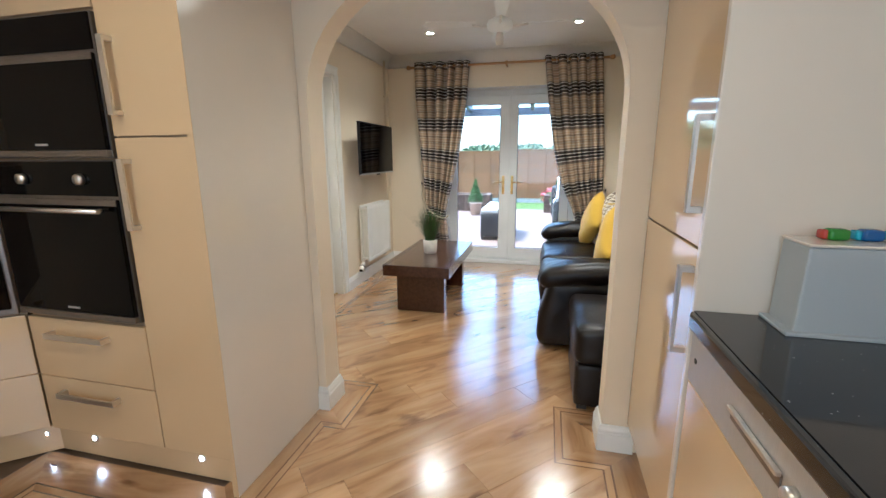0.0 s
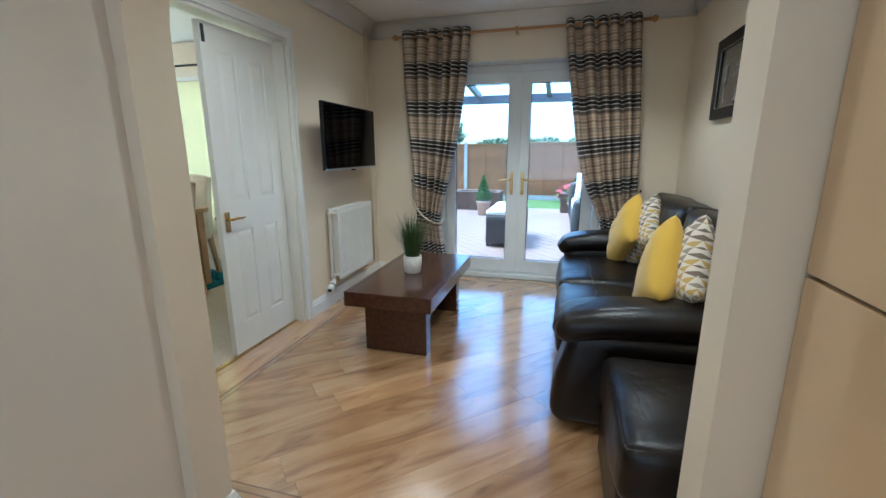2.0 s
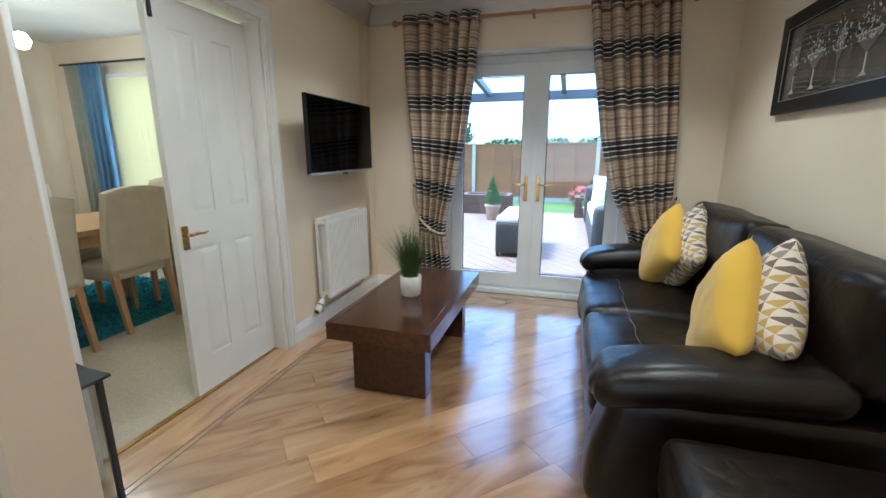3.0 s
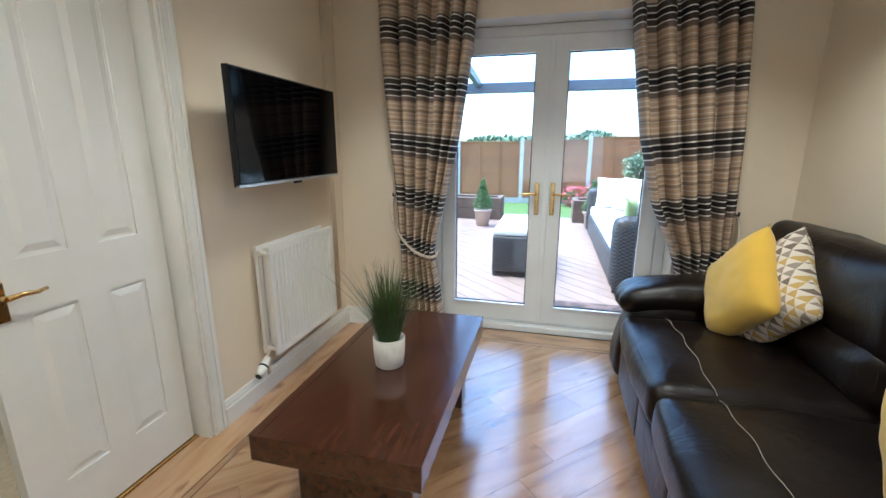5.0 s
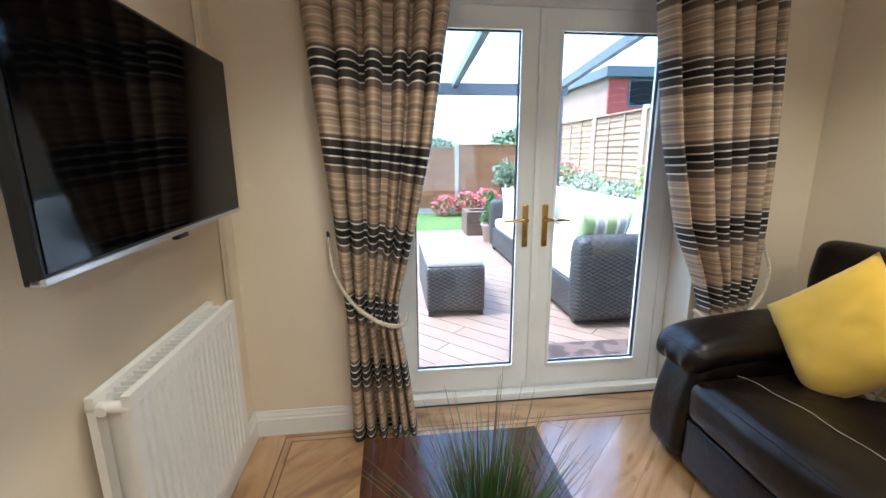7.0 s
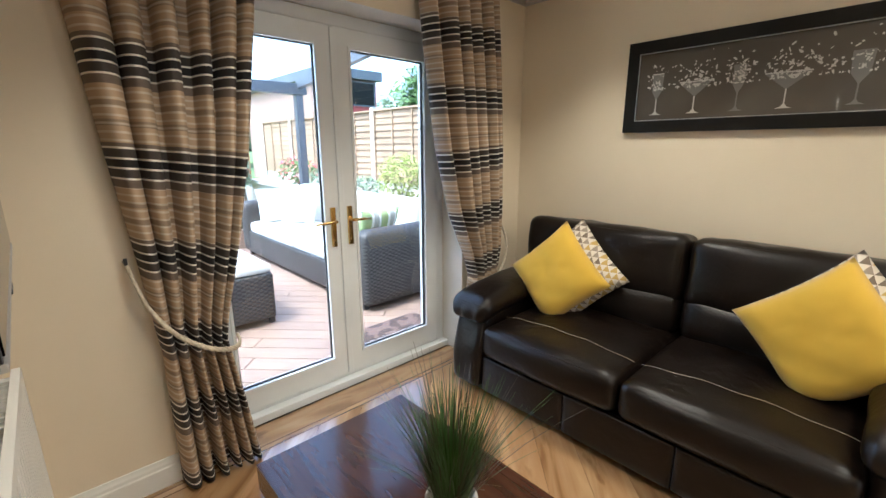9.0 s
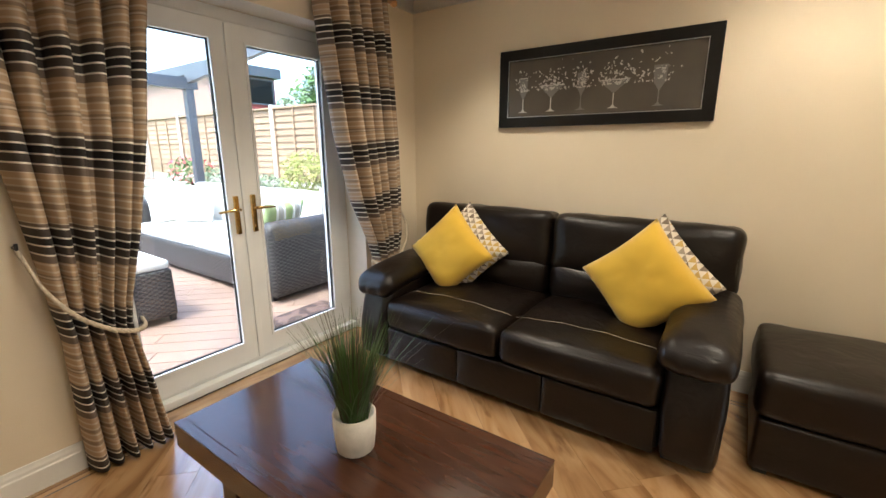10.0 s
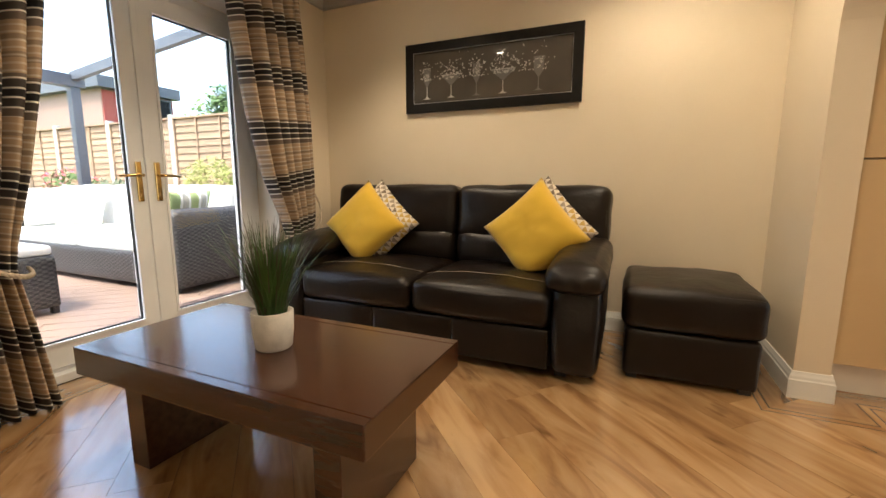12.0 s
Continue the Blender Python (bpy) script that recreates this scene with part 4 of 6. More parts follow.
# ---- picture ----
def picture():
    ob = thing("picture", "long black framed print of splashing cocktail glasses", "picture", (1.378, 3.415, 1.719))
    w, h, f = 0.628, 0.24, 0.062
    # local: y along the wall, x out of it is negative
    part("frame", boxes((-0.028, 0.0, -w, -w + f, -h, h), (-0.028, 0.0, w - f, w, -h, h), (-0.028, 0.0, -w + f, w - f, h - f, h), (-0.028, 0.0, -w + f, w - f, -h, -h + f)), "frame_black", ob)
    part("print", boxes((-0.012, -0.004, -w + f, w - f, -h + f, h - f)), "art_grey", ob, "dark grey photographic print")
    for r in ((-w + f, -w + f + 0.004, -h + f, h - f), (w - f - 0.004, w - f, -h + f, h - f), (-w + f + 0.004, w - f - 0.004, h - f - 0.004, h - f), (-w + f + 0.004, w - f - 0.004, -h + f, -h + f + 0.004)):
        part("slip", boxes((-0.0245, -0.0215, *r)), "silver", ob, "thin silver slip inside the frame")
    rnd = random.Random(5)

    def flat(name, outline, material):
        part(name, prism(outline, -0.0152, -0.0128, "x"), material, ob)
    z0 = -h + f + 0.03
    for k, yc in enumerate((0.46, 0.27, 0.08, -0.11, -0.35)):
        wide = (0.030, 0.078, 0.028, 0.088, 0.036)[k]
        mt = "art_white" if k in (0, 1, 3) else "art_silver"
        flat("glass_foot", [(yc - 0.032, z0), (yc + 0.032, z0), (yc + 0.012, z0 + 0.008), (yc + 0.004, z0 + 0.02), (yc - 0.004, z0 + 0.02), (yc - 0.012, z0 + 0.008)], mt)
        flat("glass_stem", [(yc - 0.003, z0 + 0.02), (yc + 0.003, z0 + 0.02), (yc + 0.003, z0 + 0.085), (yc - 0.003, z0 + 0.085)], mt)
        top = z0 + (0.21 if wide < 0.05 else 0.155)
        if wide < 0.05:
            bowl = [(yc - 0.004, z0 + 0.085), (yc + 0.004, z0 + 0.085), (yc + wide * 0.85, z0 + 0.125), (yc + wide, top), (yc - wide, top), (yc - wide * 0.85, z0 + 0.125)]
        else:
            bowl = [(yc - 0.004, z0 + 0.085), (yc + 0.004, z0 + 0.085), (yc + wide, top), (yc - wide, top)]
        flat("glass_bowl", bowl, "art_silver")
        part("glass_rim", prism([(yc - wide, top), (yc + wide, top), (yc + wide * 0.97, top + 0.005), (yc - wide * 0.97, top + 0.005)], -0.0162, -0.0154, "x"), mt, ob)
    bm = bmesh.new()
    for k in range(420):
        c, spread = rnd.choice(((0.46, 0.03), (0.27, 0.06), (0.25, 0.07), (0.08, 0.03), (-0.11, 0.07), (-0.14, 0.07), (-0.35, 0.05)))
        y = c + rnd.gauss(0, spread)
        z = z0 + 0.13 + abs(rnd.gauss(0, 0.065))
        if z > h - f - 0.02 or abs(y) > w - f - 0.02:
            continue
        r, a0, long = rnd.uniform(0.0015, 0.006), rnd.uniform(0, 3.14), rnd.choice((1.0, 1.3, 2.6))
        pts = [Vector((r * long * math.cos(a) * rnd.uniform(.6, 1.2), r * math.sin(a) * rnd.uniform(.6, 1.2))) for a in (0, 1.05, 2.1, 3.14, 4.2, 5.2)]
        vs = [bm.verts.new((-0.0168, y + p.x * math.cos(a0) - p.y * math.sin(a0), z + p.x * math.sin(a0) + p.y * math.cos(a0))) for p in pts]
        bm.faces.new(vs)
    tagged(part("splashes", bm, "art_white", ob, "white splashing drops"), kind="stuff")


picture()


# ---- cushions ----
def tri_material():
    m = mat("triangle_pattern_fabric", (0.6, 0.55, 0.46), 0.9)
    n, l = m.node_tree.nodes, m.node_tree.links
    b = n["Principled BSDF"]
    tc = n.new("ShaderNodeTexCoord")
    sep = n.new("ShaderNodeSeparateXYZ")
    l.new(tc.outputs["Object"], sep.inputs[0])

    def op(kind, a, b2=None):
        o = n.new("ShaderNodeMath")
        o.operation = kind
        for k, q in enumerate((a, b2)):
            if q is None:
                continue
            if isinstance(q, (int, float)):
                o.inputs[k].default_value = q
            else:
                l.new(q, o.inputs[k])
        return o.outputs[0]
    s = 0.034
    up = op("MULTIPLY", op("SUBTRACT", sep.outputs[2], sep.outputs[0]), 0.7071)
    along = op("MULTIPLY", op("ADD", sep.outputs[2], sep.outputs[0]), 0.7071)
    row = op("DIVIDE", up, s)
    rf, ri = op("FRACT", row), op("FLOOR", row)
    col = op("ADD", op("DIVIDE", along, s), op("MULTIPLY", ri, 0.5))
    tri = op("ABSOLUTE", op("SUBTRACT", op("FRACT", col), 0.5))
    inside = op("LESS_THAN", op("MULTIPLY", tri, 2.0), op("SUBTRACT", 1.0, rf))
    cell = op("ADD", op("MULTIPLY", op("FLOOR", col), 1.37), op("MULTIPLY", ri, 2.91))
    wn2 = n.new("ShaderNodeTexWhiteNoise")
    wn2.noise_dimensions = "1D"
    l.new(cell, wn2.inputs["W"])
    ramp = n.new("ShaderNodeValToRGB")
    ramp.color_ramp.interpolation = "CONSTANT"
    e = ramp.color_ramp.elements
    e[0].color = (0.17, 0.13, 0.10, 1)
    e[1].position, e[1].color = 0.35, (0.48, 0.33, 0.10, 1)
    k = e.new(0.65)
    k.color = (0.30, 0.25, 0.20, 1)
    l.new(wn2.outputs["Value"], ramp.inputs[0])
    mix = n.new("ShaderNodeMix")
    mix.data_type = "RGBA"
    mix.inputs[6].default_value = (0.66, 0.60, 0.51, 1)
    l.new(inside, mix.inputs[0])
    l.new(ramp.outputs[0], mix.inputs[7])
    l.new(mix.outputs[2], b.inputs["Base Color"])
    return m


M["triangles"] = tri_material()


def pillow(name, material, m, label, size=0.44, thick=0.17):
    """A square scatter cushion with pointed corners, in its x-z plane."""
    bm = bmesh.new()
    n = 22
    grids = []
    for s in (-1, 1):
        g = []
        for i in range(n + 1):
            row = []
            for j in range(n + 1):
                u, v = -1 + 2 * i / n, -1 + 2 * j / n
                pinch = 1 - 0.07 * (1 - u * u) * v * v - 0.07 * (1 - v * v) * u * u
                full = ((1 - u ** 4) * (1 - v ** 4)) ** 0.55
                wr = 0.010 * noise.noise(Vector((u * 2.3 + s, v * 2.3, 4.0 + s))) + 0.005 * noise.noise(Vector((u * 6, v * 6, s)))
                row.append(bm.verts.new((u * size / 2 * pinch, s * (thick / 2 * full + wr * full), v * size / 2 * pinch)))
            g.append(row)
        grids.append(g)
        for i in range(n):
            for j in range(n):
                f = bm.faces.new((g[i][j], g[i + 1][j], g[i + 1][j + 1], g[i][j + 1]))
                f.smooth = True
    bmesh.ops.remove_doubles(bm, verts=bm.verts[:], dist=0.0005)
    # the lowest corner is squashed on the seat
    back = m.inverted()
    for v in bm.verts:
        w = m @ v.co
        if w.z < 0.485:
            w.z = 0.457 + 0.028 * math.exp(-(0.485 - w.z) / 0.028)
            v.co = back @ w
    ob = new(name, mesh_of(name, bm, material))
    ob.matrix_basis = m
    return tagged(ob, label, "cushion", "scatter cushions on the sofa")


def leaning(x, y, z, yaw, tilt, spin):
    return Matrix.Translation((x, y, z)) @ pose(0, 0, 0, 0, 0, yaw) @ pose(0, 0, 0, tilt, 0, 0) @ pose(0, 0, 0, 0, spin, 0)


pillow("scatter_cushion", "yellow", leaning(0.918, 2.969, 0.678, 83, 9, 42), "mustard yellow square cushion stood on its corner", 0.462)
pillow("scatter_cushion", "triangles", leaning(1.035, 2.94, 0.69, 84, 10, 44), "triangle patterned cushion behind a yellow one", 0.462)
pillow("scatter_cushion", "yellow", leaning(0.915, 4.150, 0.678, 93, 14, 45), "mustard yellow square cushion by the sofa's far arm", 0.45)
pillow("scatter_cushion", "triangles", leaning(1.030, 4.105, 0.683, 94, 14, 46), "triangle patterned cushion tucked behind a yellow one", 0.45)


# ---- potted grass ----
def potted_grass():
    ob = thing("potted_grass", "artificial grass tuft in a round white stone pot", "plant", (-0.568, 3.503, 0.4335))
    part("pot", lathe([(0.0, 0.0), (0.052, 0.0), (0.058, 0.006), (0.064, 0.06), (0.066, 0.122), (0.060, 0.125), (0.056, 0.105), (0.0, 0.104)], 32), "pot", ob)
    rnd = random.Random(3)
    for name, material, count, lo, hi in (("blades", "grass_blade", 560, 0.14, 0.35), ("dark_blades", "grass_dry", 110, 0.26, 0.385)):
        bm = bmesh.new()
        for k in range(count):
            a, r0 = rnd.uniform(0, 6.283), 0.042 * math.sqrt(rnd.random())
            h = rnd.uniform(lo, hi)
            lean = rnd.uniform(0.01, 0.14) * (h / 0.3) * (1.0 if rnd.random() < 0.85 else 1.7)
            a2 = a + rnd.uniform(-0.5, 0.5)
            side = Vector((-math.sin(a2), math.cos(a2), 0))
            prev = None
            for i in range(6):
                t = i / 5
                p = Vector((r0 * math.cos(a) + lean * t ** 1.35 * math.cos(a2), r0 * math.sin(a) + lean * t ** 1.35 * math.sin(a2), 0.10 + h * t * (1 - 0.12 * t)))
                wd = 0.0024 * (1 - 0.85 * t)
                cur = (bm.verts.new(p - side * wd), bm.verts.new(p + side * wd))
                if prev:
                    bm.faces.new((prev[0], prev[1], cur[1], cur[0]))
                prev = cur
        part(name, bm, material, ob)


potted_grass()


# ---- ceiling fan and downlights ----
def ceiling_fan(loc):
    ob = thing("ceiling_fan", "white four-blade ceiling fan with small spot lamps", "fan", loc)
    part("canopy", lathe([(0.0, 0.0), (0.065, 0.0), (0.062, -0.03), (0.045, -0.055), (0.0, -0.056)][::-1], 20), "upvc", ob)
    bm = bmesh.new()
    tube(bm, [(0, 0, -0.05), (0, 0, -0.17)], 0.012)
    part("rod", bm, "upvc", ob)
    part("motor", lathe([(0.0, -0.26), (0.05, -0.258), (0.085, -0.24), (0.095, -0.215), (0.085, -0.185), (0.05, -0.165), (0.0, -0.164)], 24), "upvc", ob)
    for k in range(4):
        a = math.radians(8 + 90 * k)
        blade = bev(prism([(0.16, -0.03), (0.52, -0.055), (0.56, 0.0), (0.52, 0.055), (0.16, 0.03)], -0.003, 0.003, "z"), 0.002)
        bmesh.ops.transform(blade, matrix=pose(0, 0, -0.20, 0, 0, 8 + 90 * k) @ pose(0, 0, 0, 11, 0, 0), verts=blade.verts)
        bl = part("blade", blade, "white_gloss", ob)
        bm = bmesh.new()
        tube(bm, [(0.08 * math.cos(a), 0.08 * math.sin(a), -0.215), (0.13 * math.cos(a), 0.13 * math.sin(a), -0.225), (0.2 * math.cos(a), 0.2 * math.sin(a), -0.208)], 0.008)
        part("blade_arm", bm, "steel", bl, "brushed metal blade arm")
    part("lamp_housing", lathe([(0.0, -0.345), (0.028, -0.345), (0.03, -0.30), (0.022, -0.262), (0.0, -0.26)], 16), "steel", ob)
    return ob


ceiling_fan((0.085, 3.08, CEIL))
M["lamp_glow"] = mat("warm_lamp_glow", (1, 0.9, 0.7), 0.5, emit=((1.0, 0.86, 0.62), 18.0))


def downlight(loc):
    ob = thing("downlight", "round white recessed ceiling downlight, lit", "ceiling light", loc, group="recessed ceiling downlights")
    part("rim", lathe([(0.030, -0.001), (0.046, -0.001), (0.046, -0.006), (0.036, -0.010), (0.030, -0.004)], 24), "white_gloss", ob)
    part("lens", lathe([(0.0, -0.006), (0.029, -0.006), (0.029, -0.003), (0.0, -0.003)], 20), "lamp_glow", ob, "glowing lamp glass")


for lx, ly in DOWNLIGHTS + KITCHEN_LIGHTS:
    downlight((lx, ly, CEIL))


# ---- kitchen ----
def bow_handle(name, p0, p1, out, parent):
    """A flat bar handle between two feet; out is the way it stands off."""
    a, b2, o = Vector(p0), Vector(p1), Vector(out)
    d = (b2 - a).normalized()
    s = d.cross(o.normalized()) * 0.011
    bm = bmesh.new()
    prof = [(a, a + d * 0.016), (b2 - d * 0.016, b2)]
    for q0, q1 in prof:
        vs = [bm.verts.new(q + s * k + o * h) for q in (q0, q1) for k in (-1, 1) for h in (0, 0.99)]
        for f in ((0, 1, 3, 2), (4, 6, 7, 5), (0, 4, 5, 1), (2, 3, 7, 6), (0, 2, 6, 4), (1, 5, 7, 3)):
            bm.faces.new([vs[i] for i in f])
    on = o.normalized() * 0.008
    vs = [bm.verts.new(q + s * k + o + h) for q in (a, b2) for k in (-1, 1) for h in (Vector(), on)]
    for f in ((0, 1, 3, 2), (4, 6, 7, 5), (0, 4, 5, 1), (2, 3, 7, 6), (0, 2, 6, 4), (1, 5, 7, 3)):
        bm.faces.new([vs[i] for i in f])
    return part(name, bm, "steel", parent, "brushed steel bar handle")


M["led"] = mat("white_plinth_led", (1, 1, 1), 0.4, emit=((0.95, 0.93, 1.0), 14.0))


def plinth_led(loc, axis):
    ob = thing("plinth_light", "small round white plinth light, lit", "light", loc, group="plinth lights")
    rim = lathe([(0.0, 0.0), (0.017, 0.0), (0.017, 0.003), (0.012, 0.005), (0.0, 0.005)], 16)
    eye = lathe([(0.0, 0.0055), (0.010, 0.0055), (0.009, 0.007), (0.0, 0.007)], 12)
    turn = pose(0, 0, 0, 90, 0, 0) if axis == "y" else pose(0, 0, 0, 0, 90 if axis == "x" else -90, 0)
    for nm, g, mt in (("rim", rim, "steel"), ("lens", eye, "led")):
        bmesh.ops.transform(g, matrix=turn, verts=g.verts)
        part(nm, g, mt, ob)


FY = 0.985
tall = thing("oven_housing", "cream gloss tall unit with built-in ovens", "kitchen unit")
part("carcass", boxes((-1.625, -1.0155, FY + 0.022, AY0 - 0.004, 0.14, 2.30)), "carcass", tall)
for z0, z1 in ((0.145, 0.402), (0.406, 0.672)):
    d = part("drawer_front", bbox(-1.622, -1.0185, FY, FY + 0.02, z0, z1, 0.003), "cabinet", tall)
    bow_handle("handle", (-1.50, FY, z1 - 0.065), (-1.20, FY, z1 - 0.065), (0, -0.03, 0), d)
part("top_door", bbox(-1.622, -1.0185, FY, FY + 0.02, 1.80, 2.30, 0.003), "cabinet", tall)
part("plinth", boxes((-1.665, -0.687, FY + 0.045, FY + 0.06, 0.0, 0.139)), "cabinet", tall)


def oven(z0, z1, label, kind):
    ob = thing(kind, label, "oven", (-1.32, FY, z0))
    h = z1 - z0
    part("front_frame", bbox(-0.298, 0.298, -0.006, 0.02, 0.002, h - 0.002, 0.003), "oven_metal", ob)
    band = 0.13 if kind == "oven" else 0.12
    part("control_panel", bbox(-0.292, 0.292, -0.012, -0.005, h - band, h - 0.006, 0.002), "black_glass", ob)
    door = part("oven_door", bbox(-0.292, 0.292, -0.022, -0.005, 0.03, h - band - 0.012, 0.003), "black_glass", ob)
    part("lower_rail", bbox(-0.294, 0.294, -0.024, -0.005, 0.006, 0.029, 0.002), "oven_metal", ob)
    part("door_trim", bbox(-0.294, 0.294, -0.0245, -0.021, h - band - 0.034, h - band - 0.012, 0.001), "oven_metal", door)
    if kind == "oven":
        bm = bmesh.new()
        zz = h - band - 0.05
        tube(bm, [(-0.25, -0.055, zz), (0.25, -0.055, zz)], 0.009, 10)
        for x in (-0.22, 0.22):
            tube(bm, [(x, -0.02, zz), (x, -0.055, zz)], 0.007, 8)
        part("handle", bm, "steel", door, "brushed steel bar handle")
        for x in (-0.14, 0.14):
            k = lathe([(0.0, 0.0), (0.021, 0.0), (0.019, 0.018), (0.0, 0.019)], 18)
            bmesh.ops.transform(k, matrix=pose(x, -0.012, h - 0.07, 90, 0, 0), verts=k.verts)
            part("knob", k, "steel", ob, "round steel knob")
    part("maker_plate", bbox(-0.03, 0.03, -0.0235, -0.0215, 0.045, 0.053, 0.0005), "silver", door)
    return ob


oven(0.692, 1.308, "black built-in single oven with steel handle", "oven")
oven(1.312, 1.79, "black built-in compact oven above the main oven", "compact_oven")
lard = thing("larder_unit", "cream gloss narrow tall pull-out larder unit", "kitchen unit")
part("carcass", boxes((-1.013, -0.688, FY + 0.022, AY0 - 0.004, 0.14, 2.30)), "carcass", lard)
dl = part("lower_door", bbox(-1.0125, -0.688, FY, FY + 0.02, 0.145, 1.382, 0.003), "cabinet", lard)
du = part("upper_door", bbox(-1.0125, -0.688, FY, FY + 0.02, 1.387, 2.30, 0.003), "cabinet", lard)
bow_handle("handle", (-0.965, FY, 1.06), (-0.965, FY, 1.31), (0, -0.03, 0), dl)
bow_handle("handle", (-0.965, FY, 1.455), (-0.965, FY, 1.705), (0, -0.03, 0), du)
ep = thing("end_panel", "cream gloss end panel of the tall units", "panel")
part("board", boxes((-0.684, -0.662, FY - 0.020, AY0, 0.0, 2.30)), "panel", ep)
part("edge_strip", bbox(-0.6845, -0.6615, FY - 0.022, FY - 0.0202, 0.0, 2.30, 0.0006), "cabinet", ep)
for x in (-1.45, -0.88):
    plinth_led((x, FY + 0.045, 0.09), "y")
# the diagonal corner unit beside the ovens; its own x runs along the front
ret = thing("corner_unit", "cream gloss diagonal corner unit with built-in oven", "kitchen unit", (-1.628, FY + 0.004, 0), 40)
W = 0.66
part("carcass", boxes((-W, -0.006, 0.022, 0.45, 0.14, 2.30)), "carcass", ret)
for z0, z1 in ((0.145, 0.402), (0.406, 0.672)):
    dd = part("drawer_front", bbox(-W + 0.002, -0.008, 0.0, 0.02, z0, z1, 0.003), "cabinet", ret)
    bow_handle("handle", (-0.48, 0.0, z1 - 0.065), (-0.18, 0.0, z1 - 0.065), (0, -0.03, 0), dd)
part("top_door", bbox(-W + 0.002, -0.008, 0.0, 0.02, 1.30, 2.30, 0.003), "cabinet", ret)
ov = part("oven_frame", bbox(-W + 0.03, -0.022, -0.008, 0.018, 0.684, 1.295, 0.003), "oven_metal", ret, "brushed steel oven frame")
part("oven_glass", bbox(-W + 0.045, -0.04, -0.02, -0.007, 0.71, 1.28, 0.003), "black_glass", ov, "black oven glass")
part("plinth", boxes((-W, 0.02, 0.05, 0.065, 0.0, 0.139)), "cabinet", ret)
led = plinth_led((-1.70, FY + 0.02, 0.09), "y")
struct("wall_kitchen_side", boxes((KX0, -2.2, KY, 0.56, -0.02, CEIL)), "wall", "cream kitchen wall", "wall")

FX = 0.86
fr = thing("fridge_housing", "cream gloss tall fridge unit with steel handles", "kitchen unit")
part("carcass", boxes((FX + 0.022, KX1 - 0.01, 0.988, AY0 - 0.004, 0.14, 2.30)), "carcass", fr)
fu = part("upper_door", bbox(FX, FX + 0.02, 0.99, AY0 - 0.006, 1.075, 2.30, 0.003), "cabinet", fr)
fl = part("lower_door", bbox(FX, FX + 0.02, 0.99, AY0 - 0.006, 0.145, 1.068, 0.003), "cabinet", fr)
bow_handle("handle", (FX, 1.008, 1.165), (FX, 1.008, 1.415), (-0.030, 0, 0), fu)
bow_handle("handle", (FX, 1.008, 0.77), (FX, 1.008, 1.02), (-0.030, 0, 0), fl)
part("plinth", boxes((FX + 0.05, FX + 0.065, 0.5, AY0 - 0.004, 0.0, 0.139)), "panel", fr)
part("side_panel", bbox(FX - 0.004, KX1 - 0.012, 0.962, 0.984, 0.0, 2.30, 0.003), "panel", fr, "glossy pale side panel")
plinth_led((FX + 0.05, 1.25, 0.09), "-x")
wt = thing("worktop", "black speckled gloss kitchen worktop", "worktop")
part("slab", boxes((0.858, KX1 - 0.012, -2.0, 0.958, 0.872, 0.911)), "granite", wt)
part("front_edge", bev(prism([(0.8575, 0.957), (0.8575, -2.0), (0.84, -2.0), (0.84, 0.93), (0.847, 0.95)], 0.8721, 0.9109, "z"), 0.005), "granite", wt)
dw = thing("dishwasher", "dishwasher with a brushed steel control panel", "dishwasher")
part("body", boxes((FX + 0.03, KX1 - 0.02, 0.36, 0.955, 0.14, 0.868)), "cabinet", dw)
M["dish_steel"] = mat("satin_steel", (0.58, 0.57, 0.56), 0.42, 0.6, second=(0.53, 0.52, 0.51), scale=40, stretch=(1, 20, 1))
part("control_panel", bbox(FX, FX + 0.03, 0.36, 0.955, 0.72, 0.862, 0.003), "dish_steel", dw)
part("front", bbox(FX + 0.002, FX + 0.028, 0.362, 0.953, 0.145, 0.715, 0.003), "cabinet", dw)
# no hollow here: a dark steel strip paints the handle recess's shadow
part("recess_shade", bbox(FX - 0.003, FX + 0.002, 0.48, 0.68, 0.775, 0.80, 0.002), "oven_metal", dw)
part("handle_lip", bbox(FX - 0.012, FX - 0.002, 0.48, 0.68, 0.797, 0.806, 0.002), "steel", dw)
k = lathe([(0.0, 0.0), (0.02, 0.0), (0.018, 0.015), (0.0, 0.016)], 18)
bmesh.ops.transform(k, matrix=pose(FX, 0.44, 0.79, 0, -90, 0), verts=k.verts)
part("dial", k, "steel", dw)
part("button", bbox(FX - 0.003, FX, 0.90, 0.912, 0.785, 0.797, 0.001), "tv_black", dw)
bu = thing("base_unit", "cream gloss base cupboards under the worktop", "kitchen unit")
part("carcass", boxes((FX + 0.022, KX1 - 0.02, -2.0, 0.356, 0.14, 0.868)), "carcass", bu)
for a in (-2.0, -1.4, -0.8, -0.22):
    part("door", bbox(FX, FX + 0.02, a + 0.002, a + 0.574, 0.145, 0.866, 0.003), "cabinet", bu)
part("plinth", boxes((FX + 0.05, FX + 0.065, -2.0, 0.496, 0.0, 0.139)), "panel", bu)
M["bin_grey"] = mat("pale_blue_grey_plastic", (0.42, 0.46, 0.50), 0.3, second=(0.40, 0.44, 0.48), scale=4)
tst = thing("bread_bin", "pale grey box with coloured pods on its lid", "box", (1.0, 0.832, 0.911))
part("body", bev(prism([(0.022, 0.008), (0.36, 0.008), (0.36, 0.205), (0.026, 0.205)], 0.0, 0.115, "y"), 0.006), "bin_grey", tst)
